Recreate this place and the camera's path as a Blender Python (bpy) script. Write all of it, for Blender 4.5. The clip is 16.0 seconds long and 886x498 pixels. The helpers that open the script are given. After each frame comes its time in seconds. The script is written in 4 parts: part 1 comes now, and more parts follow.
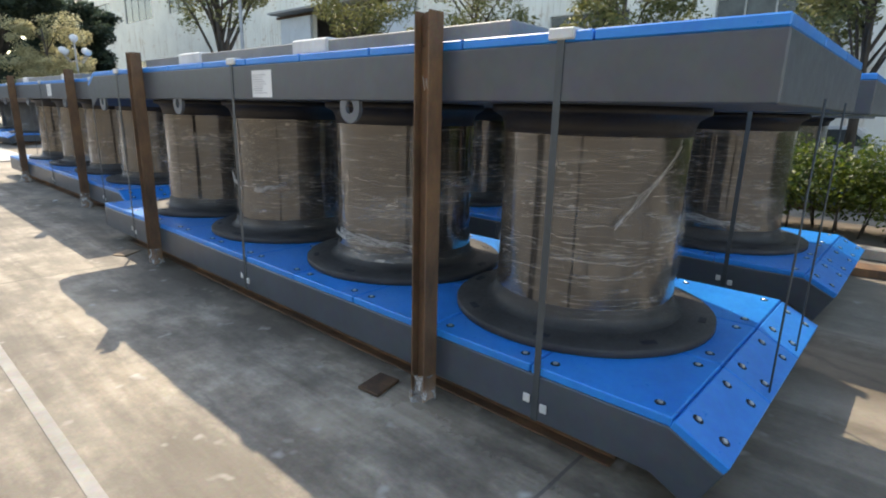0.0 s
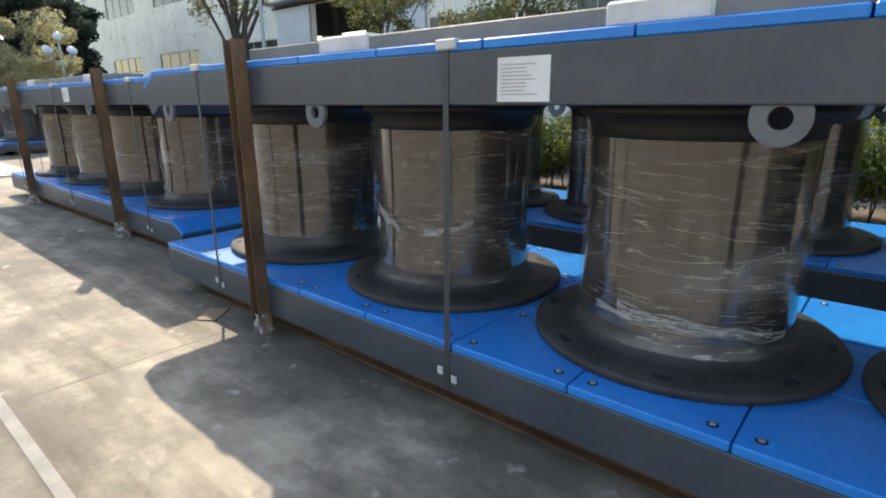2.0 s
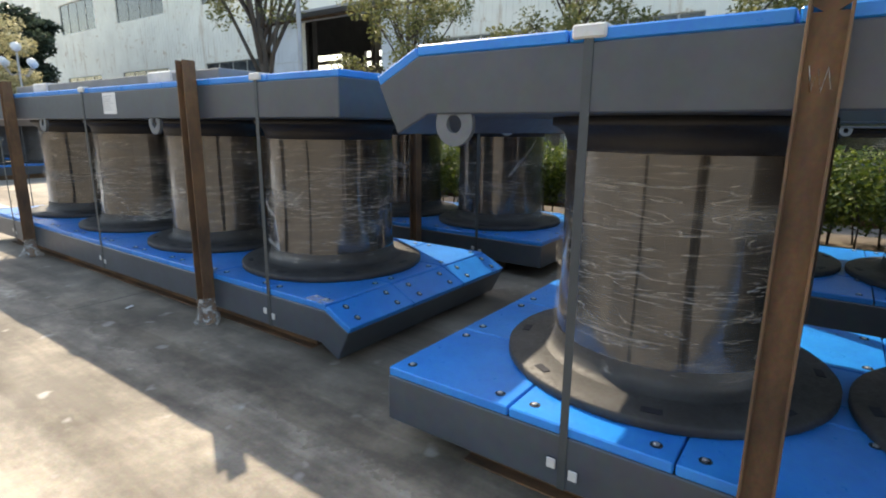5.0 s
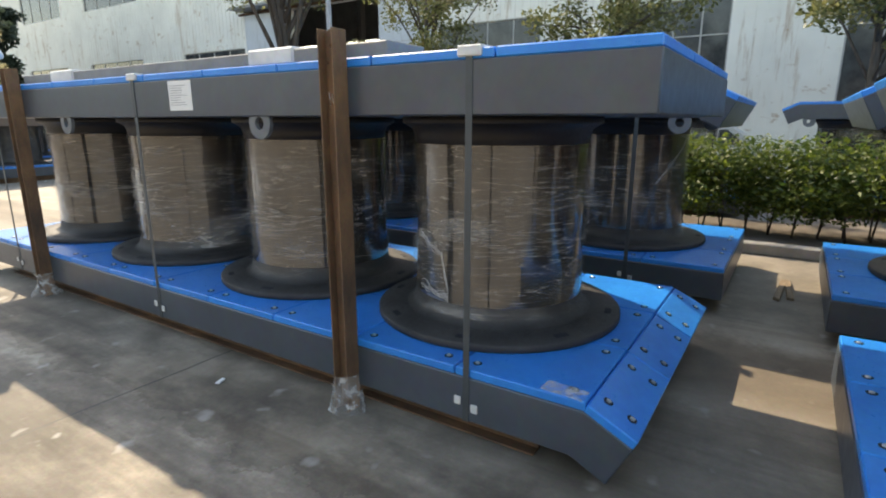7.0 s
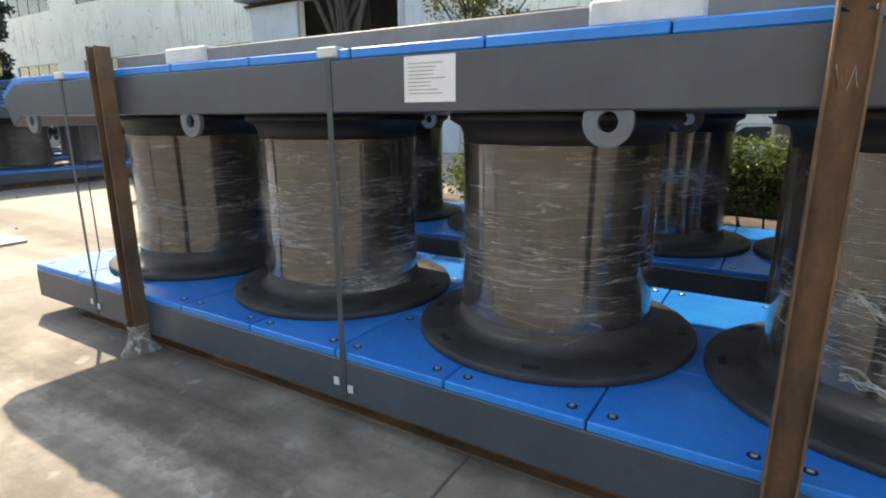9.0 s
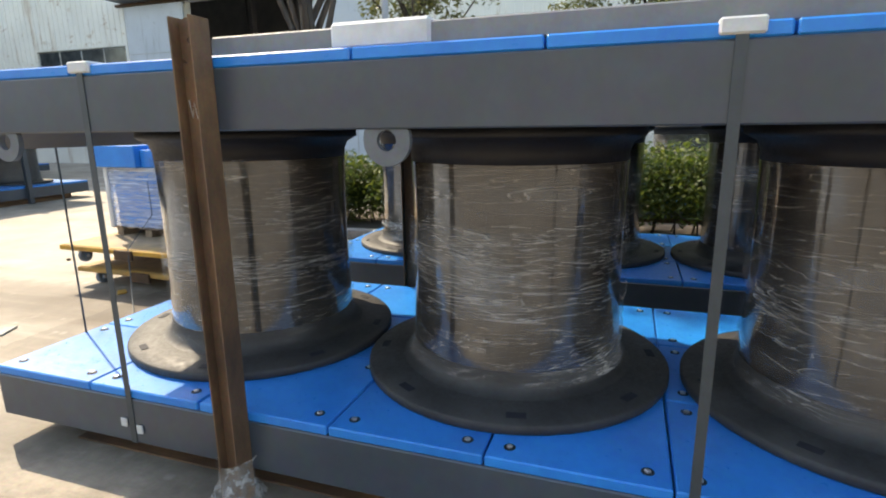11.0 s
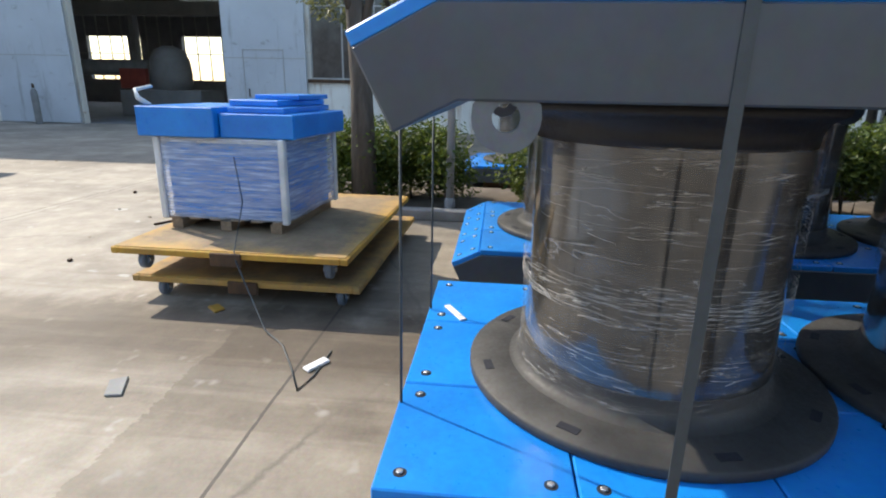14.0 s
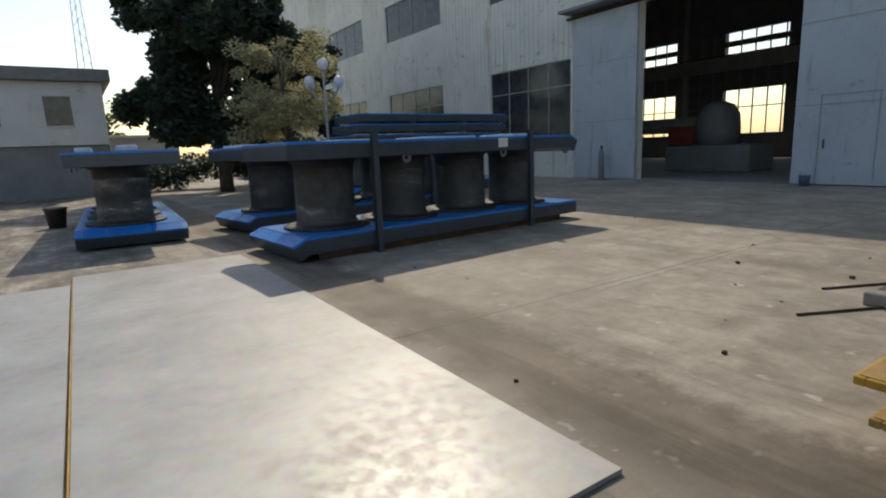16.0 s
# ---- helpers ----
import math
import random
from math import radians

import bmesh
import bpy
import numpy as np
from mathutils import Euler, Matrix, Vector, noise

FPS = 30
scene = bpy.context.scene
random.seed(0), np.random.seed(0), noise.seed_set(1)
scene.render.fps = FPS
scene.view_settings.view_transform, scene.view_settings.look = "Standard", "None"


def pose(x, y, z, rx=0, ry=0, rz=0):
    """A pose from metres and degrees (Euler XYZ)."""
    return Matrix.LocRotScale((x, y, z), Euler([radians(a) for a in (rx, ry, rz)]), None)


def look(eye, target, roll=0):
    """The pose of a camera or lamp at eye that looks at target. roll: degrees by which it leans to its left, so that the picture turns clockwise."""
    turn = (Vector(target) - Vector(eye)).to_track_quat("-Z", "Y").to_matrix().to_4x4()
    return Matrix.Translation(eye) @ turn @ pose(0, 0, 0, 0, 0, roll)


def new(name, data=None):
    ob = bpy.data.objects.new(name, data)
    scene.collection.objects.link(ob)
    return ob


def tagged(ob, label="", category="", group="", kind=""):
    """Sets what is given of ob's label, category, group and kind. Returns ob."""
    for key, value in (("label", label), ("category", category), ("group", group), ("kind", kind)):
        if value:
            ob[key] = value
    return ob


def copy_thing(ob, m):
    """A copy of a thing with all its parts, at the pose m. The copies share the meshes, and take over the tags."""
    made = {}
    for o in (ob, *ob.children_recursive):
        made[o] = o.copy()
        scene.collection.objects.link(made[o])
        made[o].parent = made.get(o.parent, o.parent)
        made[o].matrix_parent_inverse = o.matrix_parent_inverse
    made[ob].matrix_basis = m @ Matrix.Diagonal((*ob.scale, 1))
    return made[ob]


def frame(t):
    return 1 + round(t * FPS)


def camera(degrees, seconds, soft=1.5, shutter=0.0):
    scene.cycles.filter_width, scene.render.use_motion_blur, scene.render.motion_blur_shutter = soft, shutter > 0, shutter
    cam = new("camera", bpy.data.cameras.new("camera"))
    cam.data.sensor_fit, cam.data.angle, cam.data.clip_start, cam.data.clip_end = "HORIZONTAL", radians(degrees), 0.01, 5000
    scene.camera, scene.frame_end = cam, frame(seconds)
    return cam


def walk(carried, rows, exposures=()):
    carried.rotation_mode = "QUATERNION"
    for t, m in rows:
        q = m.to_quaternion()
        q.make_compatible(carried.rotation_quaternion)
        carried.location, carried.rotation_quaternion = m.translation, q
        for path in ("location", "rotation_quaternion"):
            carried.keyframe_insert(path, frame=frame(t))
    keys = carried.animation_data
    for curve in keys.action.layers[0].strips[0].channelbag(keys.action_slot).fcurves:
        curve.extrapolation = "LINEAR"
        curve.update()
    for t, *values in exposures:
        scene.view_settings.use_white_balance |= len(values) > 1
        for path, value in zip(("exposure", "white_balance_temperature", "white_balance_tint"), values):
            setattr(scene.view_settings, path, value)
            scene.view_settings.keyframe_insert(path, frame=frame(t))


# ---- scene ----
cam = camera(78.8, 16.0, soft=2.0, shutter=0.0)

PATH = [
    (0, (0.151, 0.448, 1.574), (1.596, 1.738, 1.078), 1.4),
    (0.5, (0.147, 0.969, 1.556), (1.618, 2.234, 1.073), 1.6),
    (1, (0.177, 1.547, 1.556), (1.648, 2.817, 1.082), 2.3),
    (1.5, (0.203, 2.158, 1.61), (1.68, 3.407, 1.102), 0.8),
    (2, (0.197, 2.73, 1.641), (1.665, 3.98, 1.111), -0.4),
    (2.5, (0.201, 3.225, 1.627), (1.676, 4.477, 1.121), -0.4),
    (3, (0.239, 3.767, 1.652), (1.733, 5.001, 1.156), -0.6),
    (3.5, (0.304, 4.366, 1.597), (1.821, 5.579, 1.121), -0.2),
    (4, (0.323, 4.937, 1.555), (1.875, 6.112, 1.097), 0.3),
    (4.5, (0.36, 5.514, 1.554), (1.92, 6.674, 1.086), -0.3),
    (4.7, (0.333, 5.747, 1.557), (1.906, 6.898, 1.109), 0.3),
    (6.8, (0.543, 7.902, 1.599), (2.173, 8.964, 1.134), 0.1),
    (7, (0.553, 8.084, 1.598), (2.187, 9.14, 1.134), 0.0),
    (7.5, (0.585, 8.57, 1.584), (2.229, 9.615, 1.131), -0.1),
    (8, (0.608, 9.08, 1.563), (2.264, 10.099, 1.093), -0.0),
    (8.5, (0.681, 9.632, 1.573), (2.337, 10.649, 1.099), -0.0),
    (9, (0.711, 10.198, 1.598), (2.367, 11.213, 1.124), -0.2),
    (9.5, (0.786, 10.744, 1.55), (2.46, 11.738, 1.095), -0.2),
    (9.7, (0.798, 10.946, 1.54), (2.485, 11.926, 1.1), -0.2),
    (12, (1.036, 13.306, 1.679), (2.932, 13.739, 1.213), -0.9),
    (12.5, (1.11, 13.789, 1.675), (2.969, 14.358, 1.205), -1.9),
    (13, (1.13, 14.239, 1.638), (2.963, 14.869, 1.146), -2.3),
    (13.5, (1.152, 14.633, 1.623), (3.034, 15.065, 1.1), 0.3),
    (14, (1.248, 15.066, 1.65), (3.155, 15.253, 1.079), 1.1),
    (14.5, (1.24, 15.698, 1.65), (3.019, 16.427, 1.096), -2.0),
    (15, (1.321, 16.144, 1.693), (2.693, 17.527, 1.238), -3.4),
    (15.5, (1.525, 16.52, 1.71), (2.718, 18.082, 1.337), -2.7),
    (16, (1.604, 16.933, 1.728), (2.705, 18.561, 1.358), -2.3),
]
EXPOSURES = [(0.0, 1.46, 7600, 10), (4.5, 1.54, 7700, 10), (7.0, 1.64, 8200, 10), (9.0, 1.68, 8000, 10), (12.0, 1.68, 8000, 10), (12.5, 1.6, 7700, 10), (13.0, 1.47, 7200, 10), (13.5, 1.36, 6800, 10), (14.0, 1.27, 6800, 10), (14.5, 1.18, 7000, 10), (15.0, 0.74, 7200, 10), (15.5, 0.42, 7300, 10), (16.0, 0.07, 7300, 10)]
walk(cam, [(t, look(eye, target, roll)) for t, eye, target, roll in PATH], EXPOSURES)

# ---- light ----
world = bpy.data.worlds.new("world")
scene.world = world
world.use_nodes = True
sky = world.node_tree.nodes.new("ShaderNodeTexSky")
sky.sky_type = "NISHITA"
sky.sun_disc = False
SUN_TO = Vector((0.97, 1.78, 1.9)).normalized()
sky.sun_elevation = math.asin(SUN_TO.z)
sky.sun_rotation = math.atan2(SUN_TO.x, SUN_TO.y)
sky.dust_density = 0.9
sky.air_density = 1.2
back = world.node_tree.nodes["Background"]
back.inputs["Strength"].default_value = 0.15
world.node_tree.links.new(sky.outputs[0], back.inputs["Color"])
sun = new("sun", bpy.data.lights.new("sun", "SUN"))
sun.data.energy, sun.data.angle, sun.data.color = 2.4, radians(0.6), (1.0, 0.93, 0.82)
sun.matrix_basis = look(SUN_TO * 60, (0, 0, 0))


# ---- materials ----
def nodes_of(name):
    mat = bpy.data.materials.new(name)
    mat.use_nodes = True
    nt = mat.node_tree
    return mat, nt, nt.nodes["Principled BSDF"]


def noise_of(nt, scale, detail=6, rough=0.6, stretch=None, coords="Object"):
    tc = nt.nodes.new("ShaderNodeTexCoord")
    n = nt.nodes.new("ShaderNodeTexNoise")
    n.inputs["Scale"].default_value = scale
    n.inputs["Detail"].default_value = detail
    n.inputs["Roughness"].default_value = rough
    if stretch:
        mp = nt.nodes.new("ShaderNodeMapping")
        mp.inputs["Scale"].default_value = stretch
        nt.links.new(tc.outputs[coords], mp.inputs[0])
        nt.links.new(mp.outputs[0], n.inputs["Vector"])
    else:
        nt.links.new(tc.outputs[coords], n.inputs["Vector"])
    return n


def ramp_of(nt, src, stops):
    r = nt.nodes.new("ShaderNodeValToRGB")
    els = r.color_ramp.elements
    while len(els) < len(stops):
        els.new(0.5)
    for e, (p, c) in zip(els, stops):
        e.position = p
        e.color = (*c, 1) if len(c) == 3 else c
    nt.links.new(src, r.inputs[0])
    return r


def mix_of(nt, fac, a, b, mode="MIX"):
    m = nt.nodes.new("ShaderNodeMix")
    m.data_type, m.blend_type = "RGBA", mode
    if isinstance(fac, float):
        m.inputs[0].default_value = fac
    else:
        nt.links.new(fac, m.inputs[0])
    for sock, v in ((m.inputs[6], a), (m.inputs[7], b)):
        if isinstance(v, tuple):
            sock.default_value = (*v, 1)
        else:
            nt.links.new(v, sock)
    return m.outputs[2]


def bump_of(nt, bsdf, src, strength, distance=0.01, prev=None):
    b = nt.nodes.new("ShaderNodeBump")
    b.inputs["Strength"].default_value = strength
    b.inputs["Distance"].default_value = distance
    nt.links.new(src, b.inputs["Height"])
    if prev:
        nt.links.new(prev, b.inputs["Normal"])
    nt.links.new(b.outputs[0], bsdf.inputs["Normal"])
    return b.outputs[0]


def surface(name, dark, light, scale=3.0, fine=40.0, rough=(0.5, 0.7), bump=0.15, metal=0.0, stretch=None, vary=0.0, coords="Object", spec=0.5):
    """Two scales of colour change, grain relief and uneven gloss."""
    mat, nt, b = nodes_of(name)
    n1 = noise_of(nt, scale, 5, 0.6, stretch, coords)
    n2 = noise_of(nt, fine, 4, 0.7, stretch, coords)
    r1 = ramp_of(nt, n1.outputs[0], [(0.3, dark), (0.7, light)])
    col = mix_of(nt, 0.35, r1.outputs[0], n2.outputs["Color"], "SOFT_LIGHT")
    if vary:
        oi = nt.nodes.new("ShaderNodeObjectInfo")
        rv = ramp_of(nt, oi.outputs["Random"], [(0.0, (1 - vary,) * 3), (1.0, (1.0,) * 3)])
        col = mix_of(nt, 1.0, col, rv.outputs[0], "MULTIPLY")
    nt.links.new(col, b.inputs["Base Color"])
    rr = ramp_of(nt, n2.outputs[0], [(0.3, (rough[0],) * 3), (0.7, (rough[1],) * 3)])
    nt.links.new(rr.outputs[0], b.inputs["Roughness"])
    b.inputs["Metallic"].default_value = metal
    b.inputs["Specular IOR Level"].default_value = spec
    if bump:
        bump_of(nt, b, n2.outputs[0], bump, 0.004)
    return mat


def concrete_ground():
    mat, nt, b = nodes_of("yard_concrete")
    big = noise_of(nt, 0.35, 6, 0.65)
    mid = noise_of(nt, 2.2, 8, 0.7)
    fine = noise_of(nt, 45, 4, 0.7)
    streak = noise_of(nt, 1.0, 7, 0.7, (2.6, 0.22, 1))
    base = ramp_of(nt, mid.outputs[0], [(0.28, (0.225, 0.195, 0.155)), (0.5, (0.375, 0.33, 0.27)), (0.72, (0.5, 0.455, 0.38))])
    wet = ramp_of(nt, big.outputs[0], [(0.36, (0.62, 0.6, 0.57)), (0.58, (1, 1, 1))])
    col = mix_of(nt, 0.85, base.outputs[0], wet.outputs[0], "MULTIPLY")
    st = ramp_of(nt, streak.outputs[0], [(0.40, (0.5, 0.48, 0.45)), (0.53, (1, 1, 1)), (0.68, (1.12, 1.1, 1.06))])
    tc0 = nt.nodes.new("ShaderNodeTexCoord")
    sep0 = nt.nodes.new("ShaderNodeSeparateXYZ")
    nt.links.new(tc0.outputs["Object"], sep0.inputs[0])
    rows = nt.nodes.new("ShaderNodeMapRange")
    for sock, v in zip(rows.inputs[1:5], (2.3, 3.0, 0.4, 0.12)):
        sock.default_value = v
    nt.links.new(sep0.outputs[0], rows.inputs[0])
    col = mix_of(nt, rows.outputs[0], col, st.outputs[0], "MULTIPLY")
    damp = noise_of(nt, 0.9, 10, 0.7, (1.25, 0.7, 1))
    dm = ramp_of(nt, damp.outputs[0], [(0.43, (0.42, 0.41, 0.395)), (0.52, (0.74, 0.73, 0.71)), (0.58, (1.1, 1.08, 1.04))])
    wetter = nt.nodes.new("ShaderNodeMapRange")
    for sock, v in zip(wetter.inputs[1:5], (2.2, 3.0, 0.95, 0.3)):
        sock.default_value = v
    nt.links.new(sep0.outputs[0], wetter.inputs[0])
    col = mix_of(nt, wetter.outputs[0], col, dm.outputs[0], "MULTIPLY")
    tyre = noise_of(nt, 1.0, 4, 0.7, (2.2, 0.16, 1))
    ty = ramp_of(nt, tyre.outputs[0], [(0.40, (0.66, 0.63, 0.6)), (0.5, (1, 1, 1))])
    near = nt.nodes.new("ShaderNodeMapRange")
    for sock, v in zip(near.inputs[1:5], (5.0, 6.4, 0.75, 0.0)):
        sock.default_value = v
    nt.links.new(sep0.outputs[0], near.inputs[0])
    col = mix_of(nt, near.outputs[0], col, ty.outputs[0], "MULTIPLY")
    col = mix_of(nt, 0.3, col, fine.outputs["Color"], "SOFT_LIGHT")
    spots = noise_of(nt, 5.0, 2, 0.5)
    sp = ramp_of(nt, spots.outputs[0], [(0.66, (0, 0, 0)), (0.76, (0.7, 0.7, 0.7))])
    col = mix_of(nt, sp.outputs[0], col, (0.5, 0.48, 0.44))
    # thin cracks
    tc = nt.nodes.new("ShaderNodeTexCoord")
    vo = nt.nodes.new("ShaderNodeTexVoronoi")
    vo.feature = "DISTANCE_TO_EDGE"
    vo.inputs["Scale"].default_value = 0.17
    wob = noise_of(nt, 1.5, 5, 0.7)
    vm = nt.nodes.new("ShaderNodeVectorMath")
    vm.operation = "MULTIPLY_ADD"
    vm.inputs[1].default_value = (0.25, 0.25, 0.25)
    nt.links.new(wob.outputs["Color"], vm.inputs[0])
    nt.links.new(tc.outputs["Object"], vm.inputs[2])
    nt.links.new(vm.outputs[0], vo.inputs["Vector"])
    cr = ramp_of(nt, vo.outputs["Distance"], [(0.0, (0.6, 0.6, 0.6)), (0.0016, (0, 0, 0))])
    brk = ramp_of(nt, big.outputs[0], [(0.45, (0, 0, 0)), (0.6, (1, 1, 1))])
    crk = mix_of(nt, 1.0, cr.outputs[0], brk.outputs[0], "MULTIPLY")
    col = mix_of(nt, crk, col, (0.12, 0.105, 0.09))
    sep = nt.nodes.new("ShaderNodeSeparateXYZ")
    nt.links.new(tc.outputs["Object"], sep.inputs[0])

    def calc(op, a, c):
        m = nt.nodes.new("ShaderNodeMath")
        m.operation = op
        for sock, v in zip(m.inputs, (a, c)):
            if isinstance(v, (int, float)):
                sock.default_value = v
            else:
                nt.links.new(v, sock)
        return m.outputs[0]

    # straight joints between the poured bays, every 4.93 m along y
    bay = calc("FRACT", calc("DIVIDE", calc("ADD", calc("SUBTRACT", sep.outputs[1], 6.38 - 2.465 - 493.0), calc("MULTIPLY", wob.outputs[0], 0.03)), 4.93), 0.0)
    gap = calc("LESS_THAN", calc("ABSOLUTE", calc("SUBTRACT", bay, 0.5), 0.0), 0.0019)
    col = mix_of(nt, calc("MULTIPLY", gap, 0.85), col, (0.09, 0.08, 0.07))
    # tyre-blackened lane beside the steel sheets
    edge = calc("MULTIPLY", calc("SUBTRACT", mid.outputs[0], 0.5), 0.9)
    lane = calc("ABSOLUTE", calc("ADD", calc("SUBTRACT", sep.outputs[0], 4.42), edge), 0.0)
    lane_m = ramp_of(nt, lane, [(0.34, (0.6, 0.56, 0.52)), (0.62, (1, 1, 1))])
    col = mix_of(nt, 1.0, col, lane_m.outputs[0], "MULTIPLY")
    # oily bay by the carts, spread along the stacks to paint their shade
    oily_shade = calc("MULTIPLY", calc("LESS_THAN", calc("ADD", sep.outputs[1], calc("MULTIPLY", edge, 0.4)), 16.83), calc("GREATER_THAN", calc("ADD", sep.outputs[0], edge), 2.0))
    col = mix_of(nt, calc("MULTIPLY", oily_shade, 0.8), col, mix_of(nt, 1.0, col, (0.66, 0.64, 0.61), "MULTIPLY"))
    nt.links.new(col, b.inputs["Base Color"])
    rr = ramp_of(nt, mid.outputs[0], [(0.3, (0.6,) * 3), (0.7, (0.85,) * 3)])
    nt.links.new(rr.outputs[0], b.inputs["Roughness"])
    nb = bump_of(nt, b, fine.outputs[0], 0.35, 0.004)
    bump_of(nt, b, mid.outputs[0], 0.25, 0.02, nb)
    return mat


def film_material():
    mat, nt, b = nodes_of("stretch_film")
    b.inputs["Base Color"].default_value = (0.62, 0.60, 0.56, 1)
    b.inputs["Roughness"].default_value = 0.25
    tc = nt.nodes.new("ShaderNodeTexCoord")
    oi = nt.nodes.new("ShaderNodeObjectInfo")
    off = nt.nodes.new("ShaderNodeVectorMath")
    off.operation = "MULTIPLY_ADD"
    off.inputs[1].default_value = (31.0, 17.0, 23.0)
    nt.links.new(oi.outputs["Random"], off.inputs[0])
    nt.links.new(tc.outputs["Object"], off.inputs[2])

    def shifted(scale, detail, rough, stretch, warp=0.0):
        mp = nt.nodes.new("ShaderNodeMapping")
        mp.inputs["Scale"].default_value = stretch
        nt.links.new(off.outputs[0], mp.inputs[0])
        n = nt.nodes.new("ShaderNodeTexNoise")
        n.inputs["Scale"].default_value = scale
        n.inputs["Detail"].default_value = detail
        n.inputs["Roughness"].default_value = rough
        n.inputs["Distortion"].default_value = warp
        nt.links.new(mp.outputs[0], n.inputs["Vector"])
        return n

    fine = shifted(7.0, 6, 0.7, (0.5, 0.5, 5.0), 0.6)
    patch = shifted(2.0, 3, 0.55, (0.45, 0.45, 1.5))
    fold = shifted(3.5, 3, 0.5, (0.35, 0.35, 4.0), 1.5)
    wr = ramp_of(nt, fine.outputs[0], [(0.50, (0.015,) * 3), (0.62, (0.16,) * 3), (0.71, (0.8,) * 3)])
    pa = ramp_of(nt, patch.outputs[0], [(0.50, (0.06,) * 3), (0.63, (1,) * 3)])
    f1 = mix_of(nt, 1.0, wr.outputs[0], pa.outputs[0], "MULTIPLY")
    haze = ramp_of(nt, patch.outputs[0], [(0.46, (0.015,) * 3), (0.57, (0.06,) * 3), (0.68, (0.32,) * 3)])
    f2 = mix_of(nt, 1.0, f1, haze.outputs[0], "ADD")
    line = ramp_of(nt, fold.outputs[0], [(0.488, (0, 0, 0)), (0.5, (0.4,) * 3), (0.512, (0, 0, 0))])
    f = mix_of(nt, 1.0, f2, line.outputs[0], "ADD")
    tr = nt.nodes.new("ShaderNodeBsdfTransparent")
    mx = nt.nodes.new("ShaderNodeMixShader")
    nt.links.new(f, mx.inputs[0])
    nt.links.new(tr.outputs[0], mx.inputs[1])
    nt.links.new(b.outputs[0], mx.inputs[2])
    nt.links.new(mx.outputs[0], nt.nodes["Material Output"].inputs[0])
    bump_of(nt, b, fine.outputs[0], 0.8, 0.012)
    return mat


def wrapped_rubber():
    mat, nt, b = nodes_of("rubber_under_film")
    n = noise_of(nt, 3.0, 5, 0.6, (1, 1, 2.5))
    r = ramp_of(nt, n.outputs[0], [(0.3, (0.022, 0.020, 0.017)), (0.7, (0.045, 0.040, 0.034))])
    nt.links.new(r.outputs[0], b.inputs["Base Color"])
    b.inputs["Roughness"].default_value = 0.12
    b.inputs["IOR"].default_value = 1.9
    b.inputs["Coat Weight"].default_value = 0.6
    b.inputs["Coat Roughness"].default_value = 0.08
    w = noise_of(nt, 4.0, 4, 0.6, (0.8, 0.8, 3.0))
    bump_of(nt, b, w.outputs[0], 0.10, 0.012)
    return mat


def rusty(name, tone=1.0):
    mat, nt, b = nodes_of(name)
    n1 = noise_of(nt, 5, 6, 0.65, (1, 1, 0.4))
    n2 = noise_of(nt, 60, 5, 0.7)
    r1 = ramp_of(nt, n1.outputs[0], [(0.28, (0.05 * tone, 0.034 * tone, 0.024 * tone)), (0.5, (0.135 * tone, 0.077 * tone, 0.043 * tone)), (0.72, (0.25 * tone, 0.135 * tone, 0.062 * tone))])
    col = mix_of(nt, 0.5, r1.outputs[0], n2.outputs["Color"], "SOFT_LIGHT")
    nt.links.new(col, b.inputs["Base Color"])
    b.inputs["Roughness"].default_value = 0.75
    b.inputs["Metallic"].default_value = 0.15
    bump_of(nt, b, n2.outputs[0], 0.3, 0.003)
    return mat


def glass_dark():
    mat, nt, b = nodes_of("dusty_window_glass")
    n = noise_of(nt, 2.0, 5, 0.6)
    r = ramp_of(nt, n.outputs[0], [(0.3, (0.02, 0.025, 0.03)), (0.7, (0.07, 0.08, 0.085))])
    nt.links.new(r.outputs[0], b.inputs["Base Color"])
    b.inputs["Roughness"].default_value = 0.12
    return mat


def clear_plastic():
    mat, nt, b = nodes_of("clear_plastic_bag")
    b.inputs["Base Color"].default_value = (0.8, 0.8, 0.78, 1)
    b.inputs["Roughness"].default_value = 0.25
    n = noise_of(nt, 14, 5, 0.7)
    r = ramp_of(nt, n.outputs[0], [(0.42, (0.05,) * 3), (0.68, (0.6,) * 3)])
    tr = nt.nodes.new("ShaderNodeBsdfTransparent")
    mx = nt.nodes.new("ShaderNodeMixShader")
    nt.links.new(r.outputs[0], mx.inputs[0])
    nt.links.new(tr.outputs[0], mx.inputs[1])
    nt.links.new(b.outputs[0], mx.inputs[2])
    nt.links.new(mx.outputs[0], nt.nodes["Material Output"].inputs[0])
    return mat


def leaf_material(name, dark, light):
    mat, nt, b = nodes_of(name)
    g = nt.nodes.new("ShaderNodeNewGeometry")
    r = ramp_of(nt, g.outputs["Random Per Island"], [(0.0, dark), (1.0, light)])
    nt.links.new(r.outputs[0], b.inputs["Base Color"])
    b.inputs["Roughness"].default_value = 0.5
    tl = nt.nodes.new("ShaderNodeBsdfTranslucent")
    nt.links.new(r.outputs[0], tl.inputs[0])
    mx = nt.nodes.new("ShaderNodeMixShader")
    mx.inputs[0].default_value = 0.45
    nt.links.new(b.outputs[0], mx.inputs[1])
    nt.links.new(tl.outputs[0], mx.inputs[2])
    nt.links.new(mx.outputs[0], nt.nodes["Material Output"].inputs[0])
    return mat


